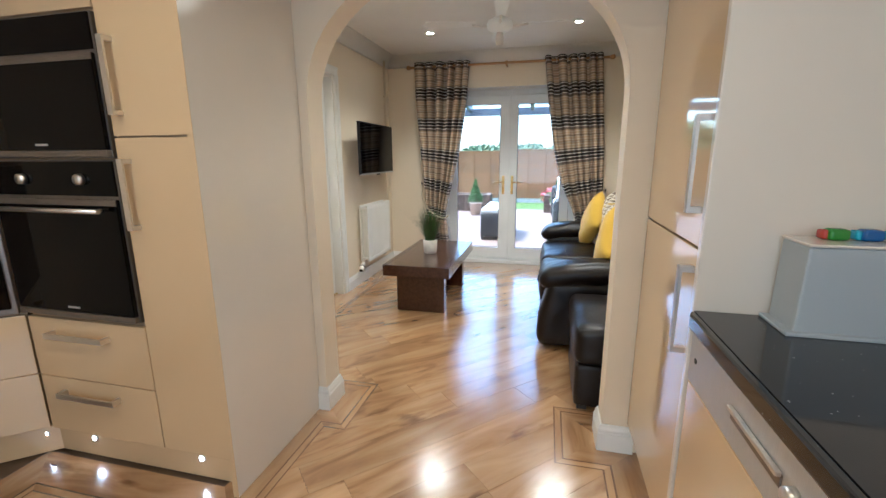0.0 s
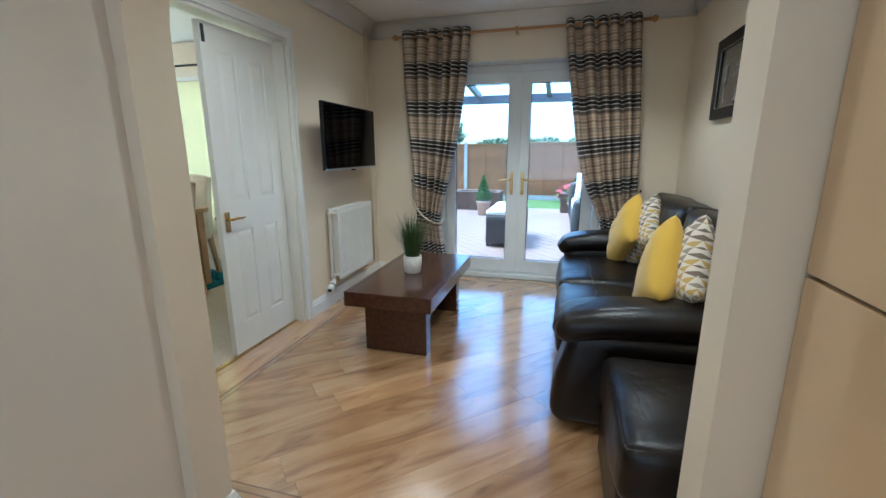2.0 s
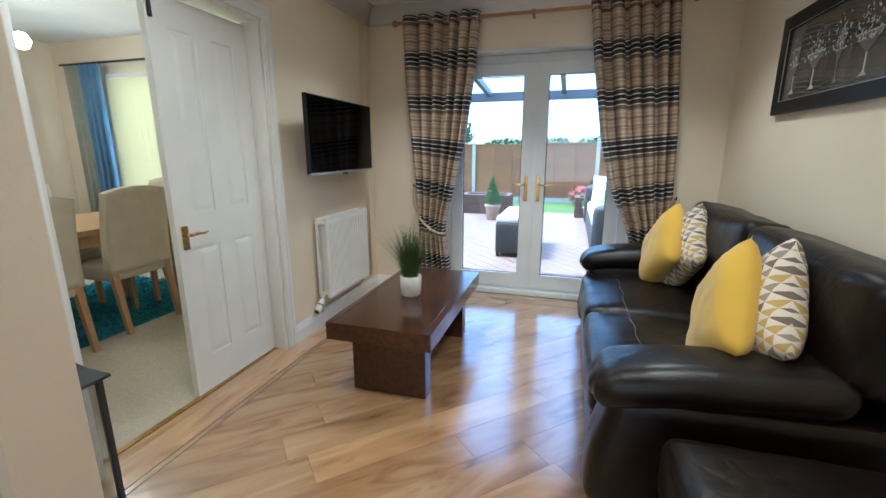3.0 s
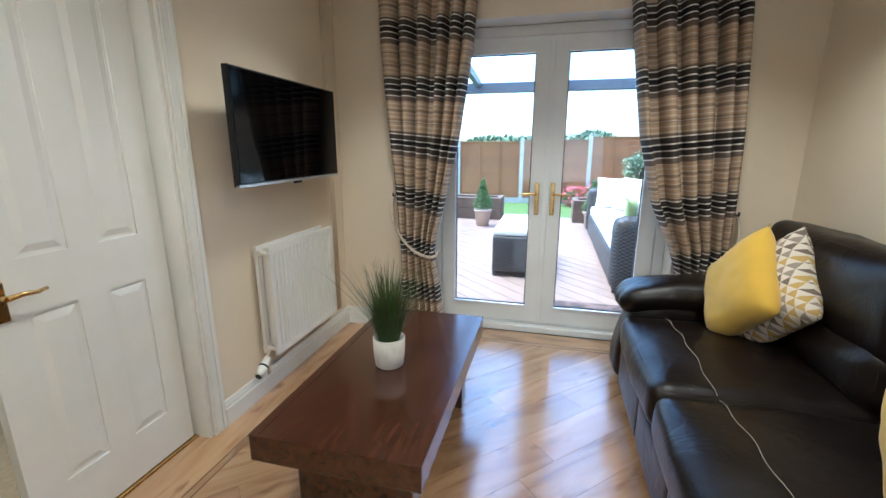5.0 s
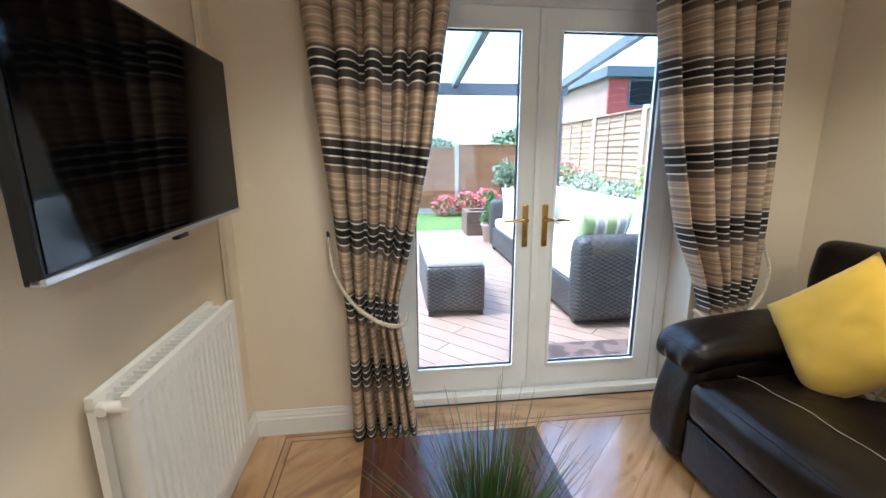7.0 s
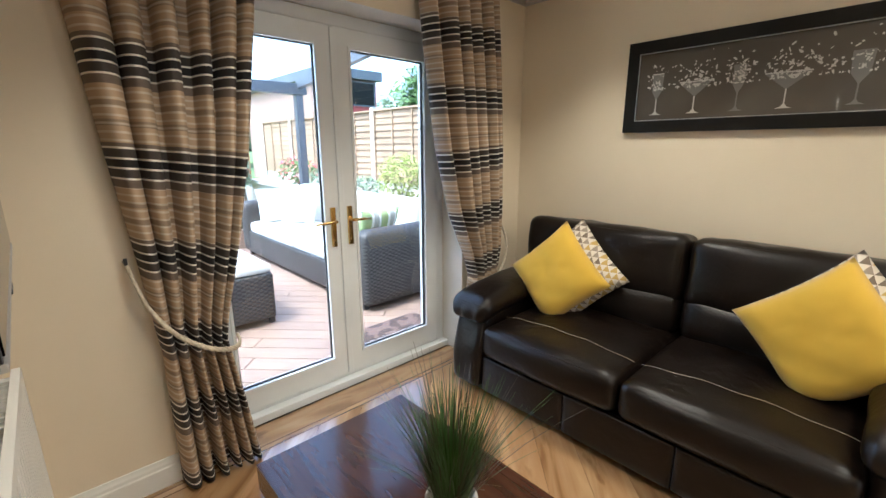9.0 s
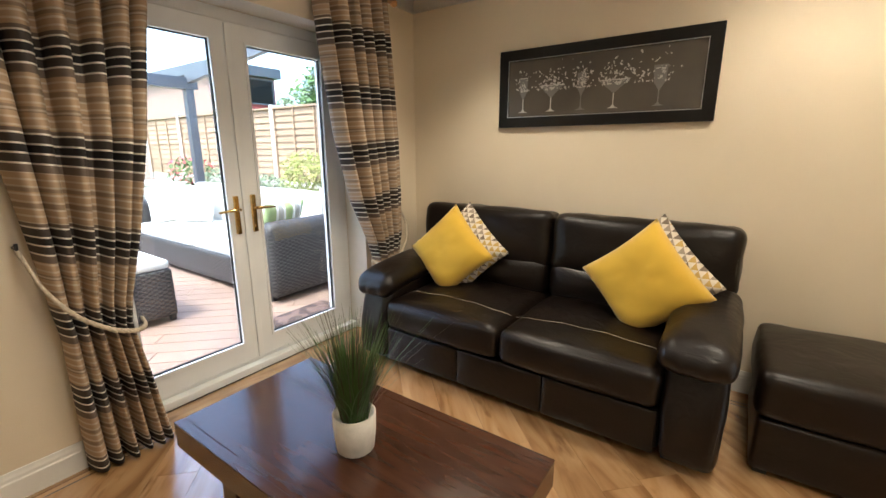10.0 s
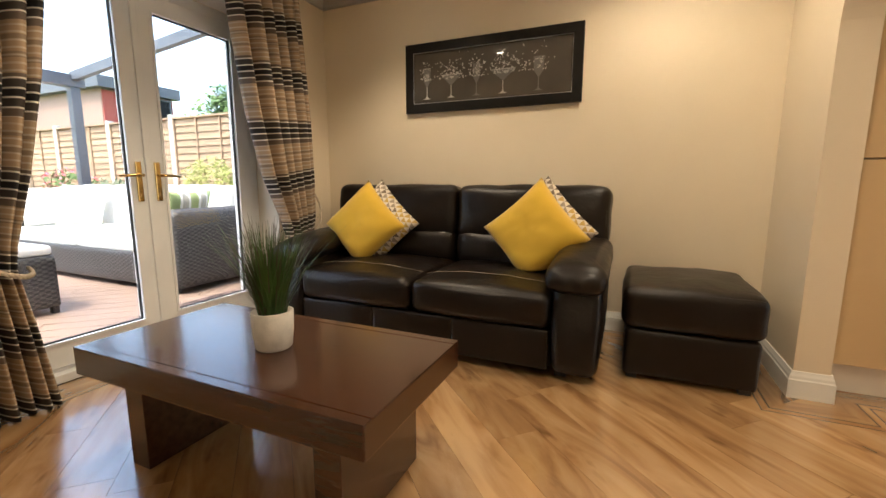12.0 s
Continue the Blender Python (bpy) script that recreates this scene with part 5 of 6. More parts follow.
part("foot_rim", bbox(0.004, 0.37, -0.010, 0.122, 0.0, 0.01, 0.003), "bin_grey", tst)
part("lid", bbox(0.024, 0.362, -0.002, 0.117, 0.205, 0.212, 0.003), "panel", tst)
for k, (c1, c2) in enumerate((((0.05, 0.22, 0.03), (0.45, 0.05, 0.03)), ((0.02, 0.10, 0.32), (0.05, 0.35, 0.55)), ((0.05, 0.25, 0.35), (0.1, 0.4, 0.5)))):
    M["pod%d" % k] = mat("coloured_plastic", c1, 0.25)
    M["podside%d" % k] = mat("coloured_plastic_side", c2, 0.25)
    pd = thing("pod", "small coloured plastic pod on the grey box", "pod", (1.104 + k * 0.064, 0.90, 1.1235), group="coloured pods")
    part("shell", soft(0.042, 0.034, 0.026, 0.008, 6, centre=(0.003, 0, 0.013)), "pod%d" % k, pd)
    part("rim", soft(0.046, 0.030, 0.022, 0.006, 4, centre=(-0.004, 0.006, 0.0115)), "podside%d" % k, pd)


# ---- dining room seen through the doorway ----
M["chair_fabric"] = mat("cream_chair_fabric", (0.55, 0.48, 0.35), 0.9, second=(0.50, 0.43, 0.31), scale=8, bump=0.3, bump_scale=300)
M["light_oak"] = mat("light_oak", (0.42, 0.26, 0.12), 0.45, second=(0.34, 0.20, 0.09), scale=5, stretch=(8, 8, 1), bump=0.08, bump_scale=40)
M["teal_rug"] = mat("teal_shaggy_rug", (0.015, 0.12, 0.16), 0.95, second=(0.05, 0.26, 0.31), scale=18, bump=0.9, bump_scale=120)
M["blue_curtain"] = mat("blue_satin_curtain", (0.06, 0.14, 0.26), 0.5, second=(0.09, 0.19, 0.33), scale=6, sheen=0.3)
M["grey_curtain"] = mat("grey_green_curtain", (0.30, 0.30, 0.24), 0.6, second=(0.26, 0.26, 0.2), scale=6)


def blind_material():
    m = bpy.data.materials.new("translucent_blind")
    m.use_nodes = True
    n, l = m.node_tree.nodes, m.node_tree.links
    n.remove(n["Principled BSDF"])
    d, t, mx = n.new("ShaderNodeBsdfDiffuse"), n.new("ShaderNodeBsdfTranslucent"), n.new("ShaderNodeMixShader")
    for s in (d, t):
        s.inputs[0].default_value = (0.74, 0.70, 0.50, 1)
    mx.inputs[0].default_value = 0.38
    l.new(d.outputs[0], mx.inputs[1])
    l.new(t.outputs[0], mx.inputs[2])
    l.new(mx.outputs[0], n["Material Output"].inputs[0])
    return m


M["blind"] = blind_material()


def dining_chair(loc, rz):
    ob = thing("dining_chair", "cream upholstered dining chair with oak legs", "chair", loc, rz, "chairs round the dining table")
    # local: back at x = 0, seat towards -x
    bm = bmesh.new()
    n = 14
    rings = []
    for i in range(n + 1):
        t = i / n
        z = 0.44 + 0.56 * t
        x = 0.0 + 0.07 * t * t
        row = []
        for j in range(13):
            u = -1 + j / 6
            zz = z + (0.035 * (1 - u * u) if i == n else 0.035 * (1 - u * u) * t ** 6)
            row.append((x, u * (0.235 - 0.012 * t), zz))
        rings.append(row)
    front = [[bm.verts.new((x - 0.032, y, z)) for x, y, z in r] for r in rings]
    back = [[bm.verts.new((x + 0.032, y, z)) for x, y, z in r] for r in rings]
    for g, flip in ((front, False), (back, True)):
        for i in range(n):
            for j in range(12):
                q = (g[i][j], g[i][j + 1], g[i + 1][j + 1], g[i + 1][j])
                f = bm.faces.new(q[::-1] if flip else q)
                f.smooth = True
    for i in range(n):
        for j in (0, 12):
            bm.faces.new((front[i][j], front[i + 1][j], back[i + 1][j], back[i][j]))
    for j in range(12):
        for i in (0, n):
            bm.faces.new((front[i][j], front[i][j + 1], back[i][j + 1], back[i][j]))
    part("backrest", bm, "chair_fabric", ob)
    part("seat", soft(0.44, 0.46, 0.11, 0.03, 8, (0, 0, 0.015), centre=(-0.20, 0, 0.435)), "chair_fabric", ob)
    for sx, sy, lean in ((0.0, -0.2, 0.07), (0.0, 0.2, 0.07), (-0.38, -0.19, 0.0), (-0.38, 0.19, 0.0)):
        bm = bmesh.new()
        a, b2 = 0.016, 0.022
        vs = [bm.verts.new((sx + lean + s1 * a, sy + s2 * a, 0.0)) for s1, s2 in ((-1, -1), (1, -1), (1, 1), (-1, 1))]
        ws = [bm.verts.new((sx + s1 * b2, sy + s2 * b2, 0.44)) for s1, s2 in ((-1, -1), (1, -1), (1, 1), (-1, 1))]
        bm.faces.new(vs[::-1])
        bm.faces.new(ws)
        for k in range(4):
            bm.faces.new((vs[k], vs[(k + 1) % 4], ws[(k + 1) % 4], ws[k]))
        part("leg", bm, "light_oak", ob, "tapered oak leg")
    return ob


c1 = dining_chair((-2.68, 3.45, 0.018), 0)
copy_thing(c1, pose(-2.66, 2.80, 0.004))
copy_thing(c1, pose(-3.25, 4.22, 0.018, 0, 0, 90))
copy_thing(c1, pose(-3.82, 3.45, 0.018, 0, 0, 180))
dt = thing("dining_table", "light oak dining table with square legs", "table", (-3.25, 3.15, 0.018))
part("tabletop", bbox(-0.45, 0.45, -0.85, 0.85, 0.705, 0.745, 0.004), "light_oak", dt)
part("apron", bev(boxes((-0.38, 0.38, -0.78, -0.755, 0.61, 0.704), (-0.38, 0.38, 0.755, 0.78, 0.61, 0.704), (-0.38, -0.355, -0.755, 0.755, 0.61, 0.704), (0.355, 0.38, -0.755, 0.755, 0.61, 0.704)), 0.002), "light_oak", dt)
for sx in (-0.38, 0.38):
    for sy in (-0.78, 0.78):
        part("leg", bbox(sx - 0.035, sx + 0.035, sy - 0.035, sy + 0.035, 0.0, 0.704, 0.004), "light_oak", dt)


def shag(name, x0, x1, y0, y1, z, count, material, label):
    bm = boxes((x0, x1, y0, y1, z, z + 0.01))
    rnd = random.Random(12)
    for k in range(count):
        p = Vector((rnd.uniform(x0, x1), rnd.uniform(y0, y1), z + 0.008))
        a = rnd.uniform(0, 6.283)
        d = Vector((math.cos(a), math.sin(a), 0))
        s = Vector((-d.y, d.x, 0)) * 0.005
        vs = [bm.verts.new(p - s), bm.verts.new(p + s), bm.verts.new(p + d * 0.022 + Vector((0, 0, 0.02)) + s * 0.5), bm.verts.new(p + d * 0.022 + Vector((0, 0, 0.02)) - s * 0.5)]
        bm.faces.new(vs)
    return single(name, bm, material, label, "rug")


shag("rug", -4.1, -2.73, 2.0, 4.35, 0.005, 9000, "teal_rug", "teal shaggy rug under the dining table")
wd = tagged(thing("window_dining", "", ""), "white plastic dining room window", "window", kind="structure")
for r in frame_bars(-4.457, -2.203, 0.503, 2.047, 0.06, 4.99, 5.05) + [(-3.36, -3.30, 4.99, 5.05, 0.563, 1.987)]:
    part("window_frame", boxes(r), "upvc", wd)
pn = part("pane", boxes((-4.40, -2.26, 5.018, 5.022, 0.56, 1.99)), "glass", wd)
pn.visible_shadow = False
vb = thing("vertical_blind", "cream vertical slat blind, closed over the window", "blind")
part("head_rail", bbox(-4.42, -2.2, 4.72, 4.765, 2.03, 2.07, 0.003), "white_gloss", vb)
x = -4.40
while x < -2.24:
    s = boxes((-0.045, 0.045, -0.0008, 0.0008, 0.36, 2.03))
    bmesh.ops.transform(s, matrix=pose(x, 4.745, 0, 0, 0, 24), verts=s.verts)
    part("slat", s, "blind", vb)
    x += 0.078


def drape(name, x0, x1, material, label, z0, z1, y, folds):
    bm = bmesh.new()
    nu, nz = folds * 12, 14
    g = []
    for i in range(nz + 1):
        t = i / nz
        z = z1 + (z0 - z1) * t
        g.append([bm.verts.new((x0 + (x1 - x0) * (j / nu) + 0.05 * t * (x1 - x0) * math.sin(j), y + 0.035 * math.sin(2 * math.pi * folds * j / nu + 0.4 * math.sin(3 * t)) * (0.6 + 0.4 * t), z)) for j in range(nu + 1)])
    for i in range(nz):
        for j in range(nu):
            f = bm.faces.new((g[i][j], g[i][j + 1], g[i + 1][j + 1], g[i + 1][j]))
            f.smooth = True
    ob = single(name, bm, material, label, "curtain")
    md = ob.modifiers.new("thickness", "SOLIDIFY")
    md.thickness = 0.003
    return ob


drape("dining_curtain", -4.92, -4.68, "grey_curtain", "grey green satin curtain edge in the dining room", 0.05, 2.16, 4.66, 3)
drape("dining_curtain", -4.68, -4.38, "blue_curtain", "blue satin curtain in the dining room", 0.05, 2.16, 4.64, 4)
dr = thing("dining_curtain_rod", "slim dark metal curtain rod", "curtain pole")
bm = bmesh.new()
tube(bm, [(-4.97, 4.66, 2.175), (-1.9, 4.66, 2.175)], 0.011, 10)
part("rod", bm, "dark_metal", dr)
bm = bmesh.new()
tube(bm, [(-4.94, 4.66, 2.175), (-4.94, 4.80, 2.175)], 0.008, 8)
tube(bm, [(-2.0, 4.66, 2.175), (-2.0, 4.80, 2.175)], 0.008, 8)
part("bracket", bm, "dark_metal", dr)
M["bulb_glass"] = mat("lit_frosted_globe", (0.9, 0.88, 0.8), 0.3, emit=((1.0, 0.93, 0.78), 2.5))
pl = thing("pendant_light", "pendant cluster of lit textured glass globes", "ceiling light", (-3.45, 3.25, CEIL))
bm = bmesh.new()
tube(bm, [(0, 0, 0), (0, 0, -0.36)], 0.008, 8)
for k in range(4):
    a = 0.7 + k * math.pi / 2
    tube(bm, [(0, 0, -0.36), (0.09 * math.cos(a), 0.09 * math.sin(a), -0.35), (0.16 * math.cos(a), 0.16 * math.sin(a), -0.385)], 0.006, 8)
part("arms", bm, "steel", pl)
for k in range(4):
    a = 0.7 + k * math.pi / 2
    part("globe", lathe([(0.01, 0.055), (0.035, 0.045), (0.055, 0.0), (0.035, -0.045), (0.01, -0.055)], 16, (0.18 * math.cos(a), 0.18 * math.sin(a), -0.42)), "bulb_glass", pl, "lit glass globe")
sb = thing("sideboard", "light oak sideboard against the dining wall", "sideboard", (-5.07, 3.75, 0.004))
part("body", bbox(-0.21, 0.21, -0.6, 0.6, 0.0, 0.72, 0.004), "light_oak", sb)
tl = thing("table_lamp", "white table lamp with a conical shade", "lamp", (-5.05, 3.9, 0.724))
part("base", lathe([(0.0, 0.0), (0.06, 0.0), (0.03, 0.05), (0.02, 0.16), (0.0, 0.16)], 16), "white_gloss", tl)
part("shade", lathe([(0.14, 0.15), (0.09, 0.33), (0.088, 0.33), (0.138, 0.15)], 24), "upvc", tl)
dp = thing("picture", "dark framed picture on the dining room wall", "picture", (-5.297, 3.15, 1.55))
part("frame", bbox(0.0, 0.03, -0.3, 0.3, -0.3, 0.3, 0.004), "frame_black", dp)
part("print", boxes((0.031, 0.033, -0.26, 0.26, -0.26, 0.26)), "art_silver", dp)


# ---- lantern ----
def lantern():
    ob = thing("lantern", "tall black metal candle lantern on the floor", "lantern", (-1.235, 1.985, 0))
    part("base", bbox(-0.11, 0.11, -0.11, 0.11, 0.0, 0.035, 0.004), "dark_metal", ob)
    for sx in (-0.1, 0.1):
        for sy in (-0.1, 0.1):
            part("post", bbox(sx - 0.009, sx + 0.009, sy - 0.009, sy + 0.009, 0.035, 0.56, 0.002), "dark_metal", ob)
    for sx in (-0.1, 0.1):
        p = part("pane", boxes((sx - 0.0015, sx + 0.0015, -0.09, 0.09, 0.04, 0.55)), "glass", ob)
        p.visible_shadow = False
        p = part("pane", boxes((-0.09, 0.09, sx - 0.0015, sx + 0.0015, 0.04, 0.55)), "glass", ob)
        p.visible_shadow = False
    bm = bmesh.new()
    rings = [[bm.verts.new((s1 * h, s2 * h, z)) for s1, s2 in ((-1, -1), (1, -1), (1, 1), (-1, 1))] for h, z in ((0.125, 0.555), (0.125, 0.565), (0.085, 0.60), (0.045, 0.655), (0.03, 0.66))]
    for ra, rb in zip(rings, rings[1:]):
        for k in range(4):
            bm.faces.new((ra[k], ra[(k + 1) % 4], rb[(k + 1) % 4], rb[k]))
    bm.faces.new(rings[0][::-1])
    bm.faces.new(rings[-1])
    part("roof", bm, "dark_metal", ob)
    part("cap", lathe([(0.0, 0.655), (0.03, 0.66), (0.03, 0.69), (0.045, 0.70), (0.04, 0.715), (0.0, 0.72)], 16), "dark_metal", ob)
    part("candle", lathe([(0.0, 0.035), (0.04, 0.035), (0.04, 0.22), (0.036, 0.225), (0.0, 0.222)], 20), "candle", ob, "ivory pillar candle")


lantern()


# ---- garden ----
M["lawn"] = mat("lawn_grass", (0.07, 0.12, 0.025), 0.95, second=(0.10, 0.16, 0.04), scale=30, bump=0.8, bump_scale=150)
M["deck"] = mat("brown_composite_deck", (0.27, 0.19, 0.145), 0.6, second=(0.23, 0.155, 0.12), scale=6, stretch=(1, 12, 1), bump=0.2, bump_scale=60, per_object=0.08)
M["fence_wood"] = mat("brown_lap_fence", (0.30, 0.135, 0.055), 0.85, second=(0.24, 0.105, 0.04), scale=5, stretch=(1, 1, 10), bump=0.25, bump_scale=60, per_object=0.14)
# side fence: colour paled to carry the sunlight on its face
M["sunlit_fence"] = mat("sunlit_lap_fence", (0.34, 0.235, 0.15), 0.85, second=(0.28, 0.19, 0.12), scale=5, stretch=(1, 1, 10), bump=0.25, bump_scale=60, per_object=0.14)
M["concrete"] = mat("pale_concrete", (0.50, 0.48, 0.44), 0.9, second=(0.42, 0.40, 0.37), scale=9, bump=0.3, bump_scale=80)
M["pale_stone"] = mat("pale_stone_wall", (0.46, 0.44, 0.41), 0.9, second=(0.38, 0.36, 0.34), scale=6, bump=0.4, bump_scale=40)
M["anthracite"] = mat("slate_grey_aluminium", (0.08, 0.09, 0.11), 0.4, second=(0.095, 0.105, 0.125), scale=8)
M["rattan"] = mat("dark_woven_rattan", (0.028, 0.025, 0.026), 0.5, second=(0.05, 0.045, 0.045), scale=4)
M["white_cloth"] = mat("white_outdoor_cushion", (0.72, 0.72, 0.70), 0.9, second=(0.68, 0.68, 0.66), scale=6, bump=0.2, bump_scale=200)
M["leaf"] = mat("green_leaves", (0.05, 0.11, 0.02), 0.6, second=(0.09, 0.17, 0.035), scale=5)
# distant leaves: haze is mixed into this paler, greyer green
M["leaf_hazed"] = mat("hazed_tree_leaves", (0.095, 0.14, 0.065), 0.7, second=(0.13, 0.18, 0.09), scale=1.5)
M["olive_leaf"] = mat("grey_green_leaves", (0.10, 0.15, 0.08), 0.6, second=(0.15, 0.2, 0.11), scale=7)
M["lime_leaf"] = mat("yellow_green_leaves", (0.17, 0.21, 0.03), 0.6, second=(0.26, 0.28, 0.06), scale=7)
M["red_flower"] = mat("red_pink_petals", (0.55, 0.03, 0.05), 0.6, second=(0.70, 0.20, 0.25), scale=9)
M["bark"] = mat("brown_bark", (0.10, 0.07, 0.045), 0.9, second=(0.14, 0.10, 0.07), scale=20, bump=0.5)
M["terracotta"] = mat("pale_terracotta_pot", (0.55, 0.42, 0.33), 0.8, second=(0.48, 0.36, 0.28), scale=15)
M["sleeper"] = mat("dark_brown_sleeper_wood", (0.10, 0.065, 0.045), 0.85, second=(0.14, 0.09, 0.06), scale=6, stretch=(1, 8, 8), bump=0.3)
M["brick"] = mat("red_brick_wall", (0.28, 0.18, 0.15), 0.9, second=(0.33, 0.23, 0.19), scale=20, bump=0.3)
M["red_clad"] = mat("red_cladding", (0.36, 0.06, 0.05), 0.7, second=(0.30, 0.05, 0.04), scale=6)
struct("ground", boxes((-400, 400, 5.07, 800, -0.35, -0.25)), "lawn", "green lawn reaching to the distance", "ground")
struct("ground_front", boxes((-400, 400, -400, -2.75, -0.35, -0.25)), "concrete", "pale paved ground before the house", "ground")
DK = 0.08


def weave_material():
    """Flat woven strands, over and under, in greys and browns."""
    m = M["rattan"]
    n, l = m.node_tree.nodes, m.node_tree.links
    b = n["Principled BSDF"]
    tc = n.new("ShaderNodeTexCoord")
    mp = n.new("ShaderNodeMapping")
    mp.inputs["Scale"].default_value = (32, 32, 64)
    mp.inputs["Location"].default_value = (0.37, 0.37, 0.37)
    l.new(tc.outputs["Object"], mp.inputs["Vector"])
    ck = n.new("ShaderNodeTexChecker")
    ck.inputs["Scale"].default_value = 1.0
    ck.inputs["Color1"].default_value, ck.inputs["Color2"].default_value = (0.022, 0.020, 0.020, 1), (0.095, 0.088, 0.086, 1)
    l.new(mp.outputs[0], ck.inputs["Vector"])
    nz = n.new("ShaderNodeTexNoise")
    nz.inputs["Scale"].default_value, nz.inputs["Detail"].default_value = 22.0, 3.0
    l.new(tc.outputs["Object"], nz.inputs["Vector"])
    mx = n.new("ShaderNodeMix")
    mx.data_type, mx.blend_type = "RGBA", "MULTIPLY"
    mx.inputs[0].default_value = 0.6
    l.new(ck.outputs["Color"], mx.inputs[6])
    l.new(nz.outputs["Fac"], mx.inputs[7])
    l.new(mx.outputs[2], b.inputs["Base Color"])
    bp = n.new("ShaderNodeBump")
    bp.inputs["Strength"].default_value, bp.inputs["Distance"].default_value = 0.8, 0.006
    l.new(ck.outputs["Fac"], bp.inputs["Height"])
    l.new(bp.outputs[0], b.inputs["Normal"])


weave_material()
ot = thing("garden_ottoman", "dark rattan outdoor footstool with white cushion", "footstool", (-0.25, 6.5, DK))
part("body", soft(0.46, 1.0, 0.36, 0.02, 6, centre=(0, 0, 0.225)), "rattan", ot)
part("cushion", soft(0.45, 0.98, 0.07, 0.03, 8, (0, 0, 0.01), centre=(0, 0, 0.435)), "white_cloth", ot, "white seat pad")
for sx in (-0.2, 0.2):
    for sy in (-0.46, 0.46):
        part("foot", bbox(sx - 0.02, sx + 0.02, sy - 0.02, sy + 0.02, 0, 0.05, 0.003), "dark_metal", ot)


def striped_cloth(name, cols):
    m = mat(name, cols[0], 0.9)
    n, l = m.node_tree.nodes, m.node_tree.links
    tc, sp = n.new("ShaderNodeTexCoord"), n.new("ShaderNodeSeparateXYZ")
    l.new(tc.outputs["Object"], sp.inputs[0])
    mu, fr2 = n.new("ShaderNodeMath"), n.new("ShaderNodeMath")
    mu.operation, mu.inputs[1].default_value, fr2.operation = "MULTIPLY", 5.5, "FRACT"
    l.new(sp.outputs[0], mu.inputs[0])
    l.new(mu.outputs[0], fr2.inputs[0])
    rp = n.new("ShaderNodeValToRGB")
    rp.color_ramp.interpolation = "CONSTANT"
    e = rp.color_ramp.elements
    e[0].color = (*cols[0], 1)
    e[1].position, e[1].color = 0.3, (*cols[1], 1)
    for p, c in ((0.42, cols[2]), (0.72, cols[1]), (0.85, cols[3])):
        q = e.new(p)
        q.color = (*c, 1)
    l.new(fr2.outputs[0], rp.inputs[0])
    l.new(rp.outputs[0], n["Principled BSDF"].inputs["Base Color"])
    return m


M["green_stripe"] = striped_cloth("green_grey_striped_cloth", ((0.30, 0.38, 0.17), (0.7, 0.7, 0.66), (0.36, 0.36, 0.33), (0.34, 0.43, 0.20)))
M["pale_stripe"] = striped_cloth("pale_striped_cloth", ((0.7, 0.7, 0.66), (0.5, 0.53, 0.45), (0.72, 0.72, 0.68), (0.6, 0.62, 0.55)))
gs = thing("garden_sofa", "dark rattan outdoor sofa with white cushions", "sofa", (1.05, 7.07, DK))
part("base", soft(0.92, 2.8, 0.27, 0.02, 6, centre=(0, 0, 0.18)), "rattan", gs)
for sy in (-1.33, 1.33):
    part("arm", soft(0.98, 0.20, 0.64, 0.09, 10, centre=(0.0, sy, 0.36)), "rattan", gs)
part("back", soft(0.14, 2.8, 0.68, 0.05, 8, centre=(0.43, 0, 0.38)), "rattan", gs)
for k in range(2):
    part("seat_cushion", soft(0.78, 1.22, 0.14, 0.05, 10, (0, 0, 0.02), centre=(-0.06, -0.615 + k * 1.23, 0.365)), "white_cloth", gs)
for k in range(3):
    c = soft(0.2, 0.80, 0.46, 0.07, 10, (0.03, 0, 0), 0.01, k, (0, 0, 0))
    bmesh.ops.transform(c, matrix=pose(0.27, -0.82 + k * 0.82, 0.63, 0, 10, 0), verts=c.verts)
    part("back_cushion", c, "white_cloth", gs)
for sx in (-0.42, 0.42):
    for sy in (-1.3, 1.3):
        part("foot", bbox(sx - 0.025, sx + 0.025, sy - 0.025, sy + 0.025, 0, 0.05, 0.003), "dark_metal", gs)
for m4, nm, lb in ((leaning(0.86, 5.93, DK + 0.62, 8, 24, 0), "green_stripe", "green and grey striped outdoor cushion"), (leaning(0.86, 8.05, DK + 0.64, 172, 24, 90), "pale_stripe", "pale striped outdoor cushion"), (leaning(1.0, 7.7, DK + 0.66, 120, 20, 90), "pale_stripe", "pale striped outdoor cushion by the back")):
    pl2 = pillow("outdoor_cushion", nm, m4, lb, 0.44, 0.15)
    tagged(pl2, group="cushions on the garden sofa")

pg = thing("pergola", "slate grey metal pergola over the deck", "pergola", (0, 0, DK))
for x in (1.58, -2.2):
    part("post", bbox(x - 0.05, x + 0.05, 8.72, 8.82, 0.0, 2.03, 0.004), "anthracite", pg)
part("front_beam", bbox(-2.3, 1.68, 8.70, 8.84, 2.03, 2.17, 0.004), "anthracite", pg)
for x in (1.58, 0.13, -1.1, -2.2):
    bm = bmesh.new()
    vs = [(x - 0.035, 5.09, 2.46), (x + 0.035, 5.09, 2.46), (x + 0.035, 8.74, 2.10), (x - 0.035, 8.74, 2.10)]
    lo, hi = [bm.verts.new(p) for p in vs], [bm.verts.new((p[0], p[1], p[2] + 0.1)) for p in vs]
    bm.faces.new(lo[::-1])
    bm.faces.new(hi)
    for k in range(4):
        bm.faces.new((lo[k], lo[(k + 1) % 4], hi[(k + 1) % 4], hi[k]))
    part("rafter", bm, "anthracite", pg)
